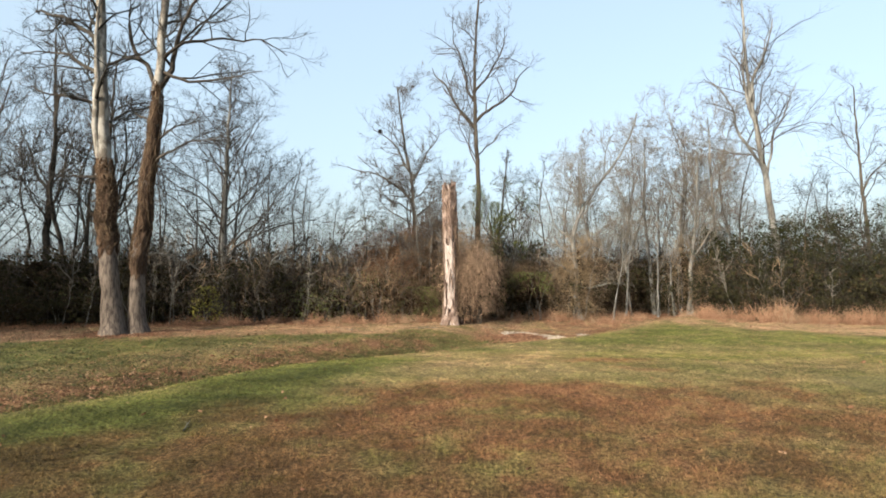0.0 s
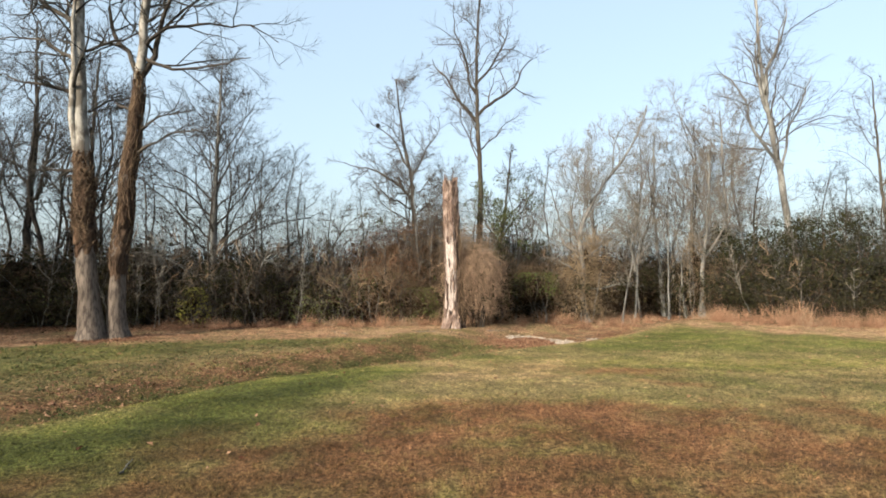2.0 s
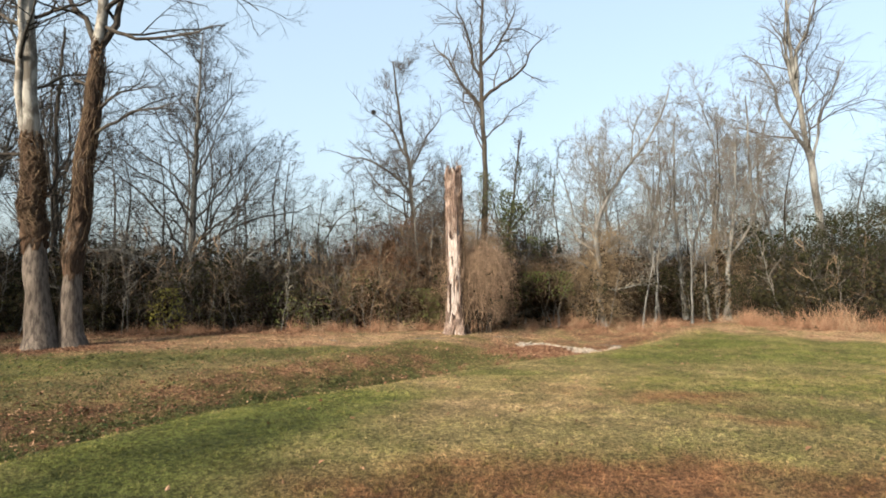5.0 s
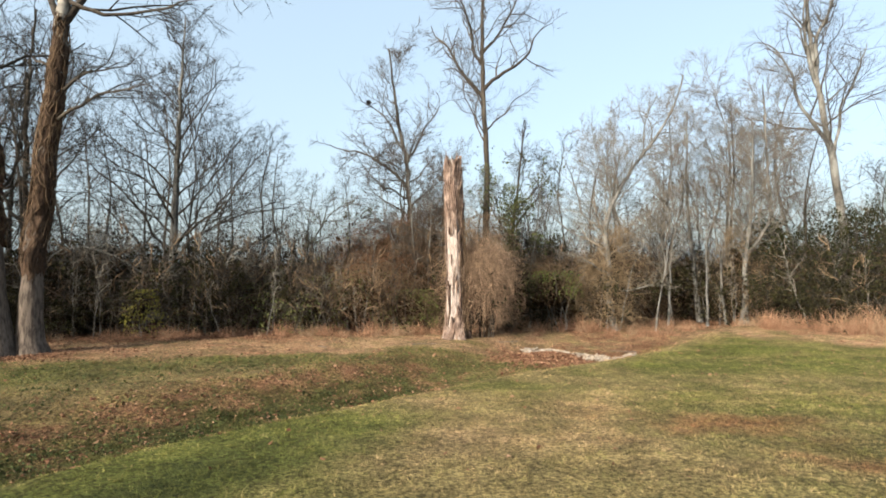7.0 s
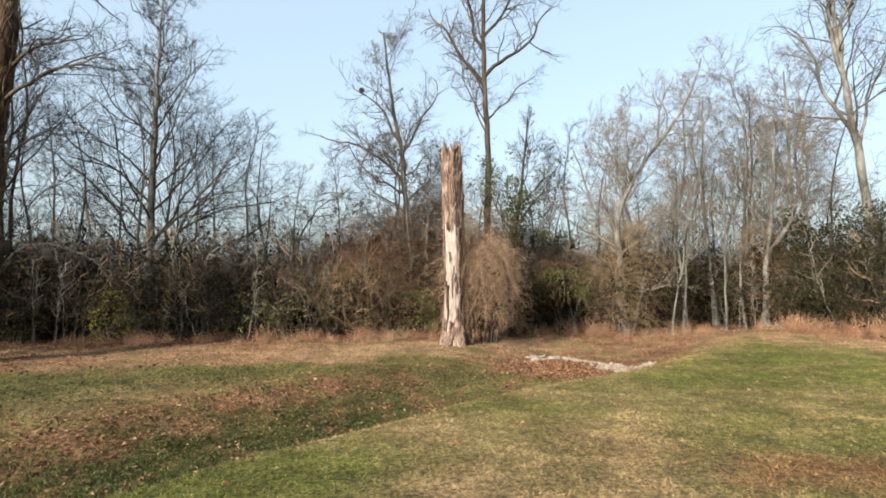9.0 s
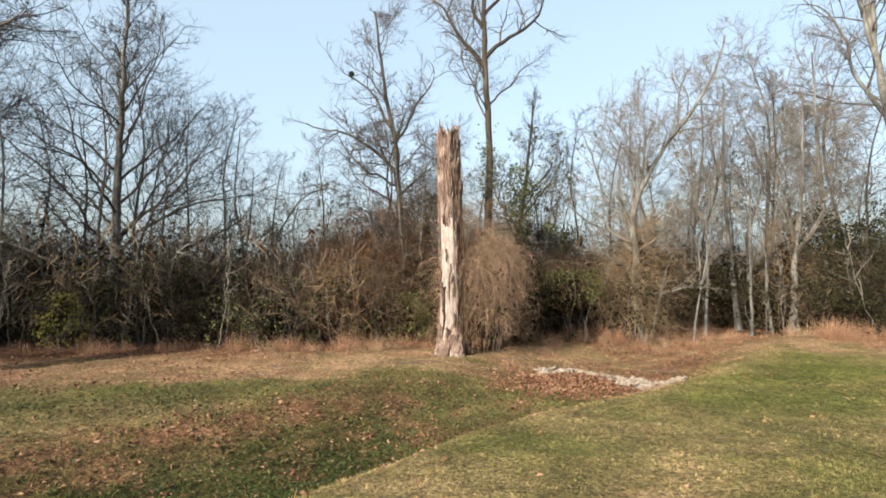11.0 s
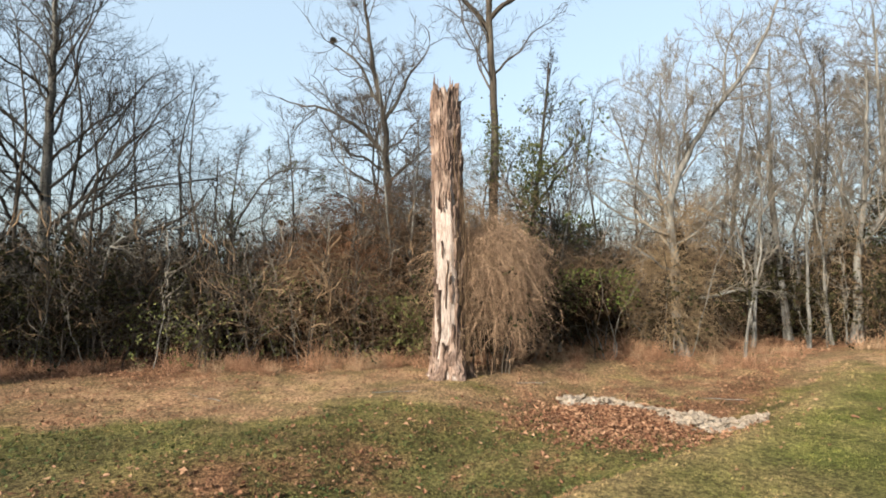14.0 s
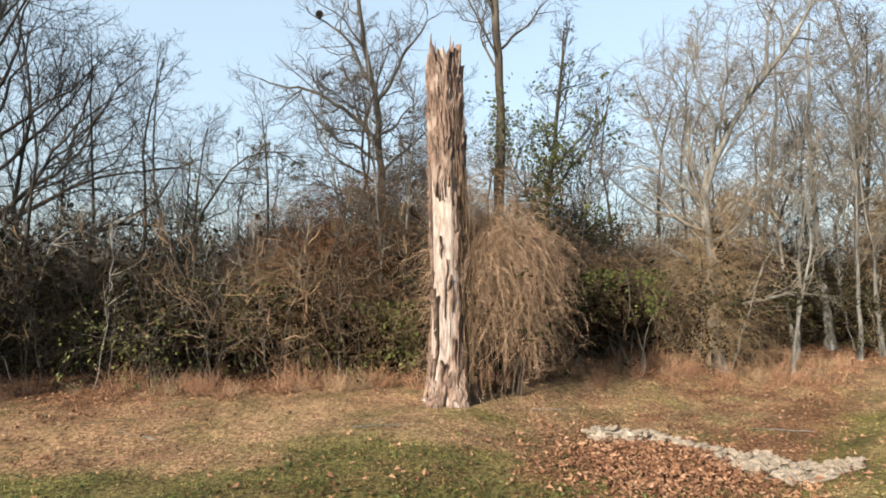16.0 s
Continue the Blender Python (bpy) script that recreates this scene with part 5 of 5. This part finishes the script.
def snag():
    """A tall dead trunk, broken off: bare pale wood on one side, hanging bark on the other."""
    rng = np.random.default_rng(201)
    ob = thing("dead_trunk", SNAG_X, SNAG_Y, "broken dead tree trunk with pale bare wood and flaking bark", "dead tree")
    n, k, tall = 74, 48, 6.80
    z = np.linspace(-0.25, tall, n)
    ang = np.arange(k) * 2 * np.pi / k
    cx = -0.12 * np.clip(z / tall, 0, 1) ** 1.2
    r = 0.315 - 0.045 * np.clip(z / tall, 0, 1) + 0.15 * np.exp(-np.clip(z + 0.1, 0, 9) / 0.4)
    A, Z = np.meshgrid(ang, z)
    ridge = 0.035 * np.sin(5 * A + 0.5 * Z) + 0.02 * np.sin(11 * A - 0.7 * Z) + 0.05 * (patchy(A * 3, Z * 0.5, 0.7, 3.0) - 0.5) - 0.035 * step(0.56, 0.66, patchy(A * 6, Z * 0.5, 0.7, 17.0))
    root = 0.25 * np.exp(-np.clip(Z, 0, 9) / 0.3) * (0.5 + 0.5 * np.sin(5 * A + 1.0))
    R = r[:, None] * (1 + ridge * 2.0 + root)
    R = R * (1 - 0.16 * step(tall - 1.3, tall, Z) * (patchy(A * 2.0, Z * 0.4, 0.9, 8.0)))
    top = 0.55 * patchy(A * 1.6, A * 0 + 4, 0.8, 12.0, 2) + 0.25 * rng.random((1, k))
    Zt = np.where(Z > tall - 1.0, tall - 1.0 + (Z - tall + 1.0) * (0.25 + top), Z)
    v = np.stack([cx[:, None] + R * np.cos(A), R * np.sin(A), Zt], axis=-1).reshape(-1, 3)
    i = np.arange(n * k).reshape(n, k)
    j = np.roll(i, -1, axis=1)
    f = np.stack([i[:-1], j[:-1], j[1:], i[1:]], axis=-1).reshape(-1, 4)
    part("bare_wood", mesh_of("bare_wood", v, f, BARE_WOOD), ob, "pale weathered bare wood")
    # bark and rotten fibre that still cling: the far and right-hand side, the foot and the ragged top
    for k in range(860):
        a0 = rng.random() * 6.283
        z0 = -0.15 + (6.1 * rng.random() if k < 560 else 0.6 * rng.random() if k < 650 else 3.9 + 2.2 * rng.random())
        long, wide = (0.30 + 0.85 * rng.random()) * (1.0 if k < 560 or k > 650 else 0.5), 0.035 + 0.085 * rng.random()
        zm = z0 + long / 2
        aa = (a0 + np.pi / 2 + np.pi) % (2 * np.pi) - np.pi      # 0 faces the lawn, positive to the right
        edge = 0.46 + 0.26 * math.sin(zm * 1.7 + 0.6) + 0.10 * math.sin(zm * 5.0)
        if not k % 10:
            wide *= 0.35
        elif -2.1 + 0.2 * math.sin(zm * 2.3) < aa < edge and 0.62 + 0.2 * math.sin(a0 * 3) < zm < 4.3 + 0.5 * math.sin(a0 * 4):
            continue
        m = 6
        zz = np.linspace(z0, min(z0 + long, tall - 0.25 + 0.2 * rng.random()), m)
        env = np.array([0.25, 0.8, 1.0, 0.95, 0.7, 0.2]) * (0.8 + 0.4 * rng.random(m))
        drift = a0 + np.cumsum(rng.normal(0, 0.05, m))
        lift = 0.012 + 0.045 * rng.random() ** 2 + 0.035 * rng.random(m) + (0.06 * np.linspace(0, 1, m) ** 3 if not k % 5 else 0.0)
        outer, inner = [], []
        for p, e, q0, off in zip(zz, env, drift, lift):
            for q in np.linspace(-0.5, 0.5, 4):
                q1 = q0 + q * wide * e / 0.32
                rr = np.interp(p, z, r) * (1 + 0.07 * math.sin(5 * q1 + 0.5 * p) + 0.25 * math.exp(-max(p, 0) / 0.3) * (0.5 + 0.5 * math.sin(5 * q1 + 1.0)))
                c = np.interp(p, z, cx)
                o = rr + off * (1 - 1.2 * q * q) + 0.006 * rng.normal()
                outer.append((c + o * math.cos(q1), o * math.sin(q1), p + 0.015 * rng.normal()))
                inner.append((c + (rr - 0.05) * math.cos(q1), (rr - 0.05) * math.sin(q1), p))
        g = np.arange(m * 4).reshape(m, 4)
        faces = [(g[a, b], g[a, b + 1], g[a + 1, b + 1], g[a + 1, b]) for a in range(m - 1) for b in range(3)]
        rim = [*g[0], *g[1:, 3], *g[-1, 2::-1], *g[-2:0:-1, 0]]
        faces += [(rim[q], rim[q] + m * 4, rim[(q + 1) % len(rim)] + m * 4, rim[(q + 1) % len(rim)]) for q in range(len(rim))]
        part("bark_strip", mesh_of("bark_strip", np.array(outer + inner), np.array(faces), ROT_WOOD, smooth=False), ob)
    # splinters at the break
    N = 20
    a = rng.random(N) * 6.28
    zb = tall - 0.9 + 0.55 * rng.random(N)
    base = np.stack([-0.14 + 0.20 * np.cos(a), 0.20 * np.sin(a), zb], axis=1)
    way = np.stack([0.10 * np.cos(a), 0.10 * np.sin(a), np.ones(N)], axis=1)
    pts = strands(rng, base, way, 0.25 + 0.4 * rng.random(N), 4, 0.06, 0.0)
    rad = taper(0.03 + 0.03 * rng.random(N), 4, 0.12)
    for q in range(N):
        v, f = tubes([(pts[q:q + 1], rad[q:q + 1], 5)])
        part("splinter", mesh_of("splinter", v, f, ROT_WOOD), ob)
    # thin vines that climb it
    N, n2 = 22, 16
    t = np.linspace(0, 1, n2)[None] * rng.uniform(3.0, 6.4, (N, 1))
    a = rng.uniform(-1.2, 1.3, (N, 1)) + np.cumsum(rng.normal(0, 0.08, (N, n2)), axis=1)
    rr = np.interp(t, z, r) + 0.05 + 0.03 * rng.random((N, n2)) + np.where(np.arange(N) % 2 == 0, 0.0, 0.20 * rng.random(N))[:, None] * np.sin(np.linspace(0, 2.6, n2))[None]
    p = np.stack([np.interp(t, z, cx) + rr * np.cos(a), rr * np.sin(a), t - 0.05], axis=-1)
    q, d, length, _ = offshoots(rng, p, np.full((N, n2), 0.01), 14, 0.1, 1.0, (40, 85), 0.10, np.full(N, 5.0), 0.8)
    tw = strands(rng, q, d, length, 3, 0.25, -0.08)
    v, f = tubes([(p, np.full((N, n2), 0.008), 4), (tw, np.full(tw.shape[:2], 0.004), 3)])
    part("vine", mesh_of("vine", v, f, TWIG_UMBER), ob, "thin brown climbing vine")


def vine_curtain():
    """A mound of dead vines that hangs like a curtain beside the snag."""
    rng = np.random.default_rng(211)
    ob = thing("vine_curtain", 1.42, 28.15, "hanging brown curtain of dead tangled vines", "vine")
    N = 3300
    a, q = rng.random(N) * 6.283, rng.random(N) ** 0.55
    lump = 0.50 + 0.95 * patchy(np.cos(a) * 2, np.sin(a) * 2, 0.8)
    q = q * lump
    low = rng.random(N) < 0.30
    base = np.stack([np.cos(a) * q * 0.98 * np.where(np.cos(a) < 0, 0.72, 1.0), np.sin(a) * q * 0.85, 3.30 - 0.95 * q ** 2.2 + 0.24 * rng.normal(size=N) + 0.5 * (patchy(np.cos(a) * q * 2, np.sin(a) * q * 2, 0.9, 4.0) - 0.5)], axis=1)
    base[:, 2] = np.where(low, base[:, 2] * rng.uniform(0.35, 0.9, N), base[:, 2])
    turn = a + rng.normal(0, 0.7, N)
    way = np.stack([np.cos(turn) * 0.75, np.sin(turn) * 0.75, np.full(N, 0.30)], axis=1) + rng.normal(0, 0.30, (N, 3))
    size = 0.45 + 1.75 * rng.random(N) ** 1.5
    size = np.where(base[:, 0] > 0.45, size * 0.75, size)
    pts = strands(rng, base, way, size, 7, 0.36, -0.40)
    floor = 0.05 + 0.75 * step(-0.3, 0.9, pts[..., 0]) * (0.4 + 0.9 * patchy(pts[..., 0] * 3, pts[..., 1] * 3, 1.0))
    pts[..., 2] = np.maximum(pts[..., 2], floor + 0.12 * (pts[..., 2] - floor).clip(-2, 0))
    rad = taper(0.0026 + 0.0034 * rng.random(N) ** 2, 7, 0.5)
    q_, d, length, _ = offshoots(rng, pts, rad, 4, 0.1, 1.0, (30, 75), 0.26, size, 0.7)
    tw = strands(rng, q_, d, length, 2, 0.45, -0.22)
    v, f = tubes([(pts, rad, 3), (tw, np.full(tw.shape[:2], 0.0028), 3)])
    part("vine_tangle", mesh_of("vine_tangle", v, f, TWIG_VINE), ob)
    # dark leaves behind the strands, coloured as the shade within the curtain
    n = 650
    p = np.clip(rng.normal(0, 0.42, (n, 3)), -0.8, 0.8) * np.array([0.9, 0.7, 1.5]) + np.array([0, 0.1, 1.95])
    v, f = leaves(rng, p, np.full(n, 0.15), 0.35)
    tagged(part("withered_leaves", mesh_of("withered_leaves", v, f, LEAF_HOLLOW_SHADE, smooth=False), ob, "dark leaf fill standing in for inner shade"), kind="stuff")
    N = 9
    base = np.stack([rng.normal(0, 0.35, N), rng.normal(0, 0.3, N), np.full(N, -0.1)], axis=1)
    up = strands(rng, base, np.tile([0, 0, 1.0], (N, 1)), rng.uniform(2.4, 3.2, N), 8, 0.10, 0.05)
    for q in range(N):
        v, f = tubes([(up[q:q + 1], taper(np.full(1, 0.025), 8, 0.5), 5)])
        part("stem", mesh_of("stem", v, f, BARK_DARK), ob)


def rubble():
    """A low arc of pale crushed stone in the ditch, with leaves drifted against it."""
    rng = np.random.default_rng(221)
    ox, oy = 4.2, 25.4
    oz = float(height(ox, oy))
    ob = thing("stone_rubble", ox, oy, "pale crushed stone rubble heaped in the ditch", "stones")
    spine = np.array(RUBBLE)
    n = len(spine) - 1

    def spot(t):
        return np.stack([np.interp(t, np.arange(n + 1), spine[:, k]) for k in range(3)], axis=-1)

    # the heap itself, low and lumpy
    t, q = np.linspace(0, n, 200), np.linspace(-1, 1, 25)
    c = spot(t)
    run = np.gradient(c[:, :2], axis=0)
    run /= np.linalg.norm(run, axis=1, keepdims=True)
    side = np.stack([-run[:, 1], run[:, 0]], axis=1)
    wide = (c[:, 2] * (0.8 + 0.5 * patchy(t * 1.7, t * 0, 1.0)))[:, None] * q[None] * (0.85 + 0.35 * patchy(np.tile(t[:, None] * 3, 25), np.tile(q[None] * 2, (200, 1)), 0.8))
    x, y = c[:, None, 0] + side[:, None, 0] * wide, c[:, None, 1] + side[:, None, 1] * wide
    lumps = 1.3 * (patchy(x, y, 0.26, 3.0) - 0.1) + 0.9 * (patchy(x, y, 0.08, 8.0, 2) - 0.5)
    z = height(x, y) - oz - 0.05 + (0.045 + 0.12 * lumps) * (1 - q[None] ** 2) ** 0.6 * np.clip(c[:, None, 2] / 0.2, 0.5, 1.2)
    i = np.arange(200 * 25).reshape(200, 25)
    f = np.stack([i[:-1, :-1], i[:-1, 1:], i[1:, 1:], i[1:, :-1]], axis=-1).reshape(-1, 4)
    part("grit_heap", mesh_of("grit_heap", np.stack([x - ox, y - oy, z], axis=-1), f, STONE), ob, "pale lumpy crushed stone")
    shapes = []
    for k in range(12):
        bm = bmesh.new()
        bmesh.ops.create_icosphere(bm, subdivisions=1, radius=1.0)
        for vert in bm.verts:
            vert.co *= 0.70 + 0.5 * rng.random()
        me = bpy.data.meshes.new("stone")
        bm.to_mesh(me)
        bm.free()
        me.materials.append(STONE)
        shapes.append(me)
    for k in range(300):
        x, y, w = spot(n * rng.random() ** 0.8)
        q = rng.normal(0, 0.42)
        x, y = x + q * w * 0.7, y + q * w
        size = 0.025 + 0.065 * rng.random() ** 2
        st = part("stone", shapes[k % 12], ob)
        st.location = (x - ox, y - oy, float(height(x, y)) - oz + 0.09 * math.exp(-2 * q * q) * min(w / 0.2, 1.2) + 0.02 * rng.random())
        st.rotation_euler = (rng.normal(0, 0.4), rng.normal(0, 0.4), rng.random() * 6.28)
        st.scale = (size * (0.9 + 0.9 * rng.random()), size, size * (0.35 + 0.35 * rng.random()))


def small_things():
    rng = np.random.default_rng(231)
    # a ball of leaves and twigs high in a bare tree
    ob = new("leaf_nest")
    ob.matrix_world = pose(-4.0, 36.3, 10.9)
    tagged(ob, "dark ball-shaped leaf nest in a bare tree", "nest")
    d = rng.normal(size=(260, 3))
    d /= np.linalg.norm(d, axis=1, keepdims=True)
    v, f = leaves(rng, d * (0.06 + 0.06 * rng.random((260, 1))), np.full(260, 0.09), 0.4)
    part("leaf_ball", mesh_of("leaf_ball", v, f, TWIG_DARK, smooth=False), ob)
    # sticks on the ground
    for x, y, turn, length in ((-1.15, 25.6, 0.35, 0.9), (-3.9, 25.0, 2.6, 0.7), (1.9, 27.2, 0.2, 0.8), (-3.2, 7.2, 1.9, 0.5), (6.9, 26.9, 2.9, 1.1)):
        ob = thing("fallen_stick", x, y, "dry bare stick lying on the grass", "stick", "sticks on the lawn")
        way = np.array([[math.cos(turn), math.sin(turn), 0.02]])
        pts = strands(rng, np.array([[0, 0, 0.015]]), way, np.array([length]), 6, 0.10, 0.0)
        pts[..., 2] = 0.012 + 0.02 * rng.random(7)
        more, _ = branch_out(rng, pts, taper(np.array([0.012]), 6, 0.4), np.array([length]), ((3, 0.3, 0.9, (30, 60), 0.4, 2, 0.15, 0.0, 0.6, 0.004, 4),))
        v, f = tubes([(pts, taper(np.array([0.012]), 6, 0.4), 6)] + more)
        part("twig", mesh_of("twig", v, f, BARK_PALE), ob)
    # a small arching tree with its last leaves
    ob, t, r, tips = bare_tree("vine_tree", -6.3, 30.4, 232, [(0, 0, 0), (0.3, 0, 2.2), (0.9, 0, 4.2), (1.9, -0.2, 5.4), (3.0, -0.4, 5.2)], 0.07, 0.012,
                               "small arching tree with a few hanging leaves", BARK_GREY, TWIG_GREY, [(0.55, 20, 40, 10, 1.8, 0.02)], (10, 0.35, 0.97, (30, 60), 0.22), LIGHT, flare=0.02)
    p = tips[rng.integers(0, len(tips), 300)]
    v, f = leaves(rng, p, np.full(len(p), 0.07), 0.3)
    tagged(part("foliage", mesh_of("foliage", v, f, LEAF_GREEN, smooth=False), ob), kind="stuff")


snag()
vine_curtain()
rubble()
small_things()
sycamores()
tall_trees()
ivy_tree()
woodland()
thickets()
far_woods()
broomsedge()
edge_stems()
leaf_litter()
ditch_weeds()
grass()
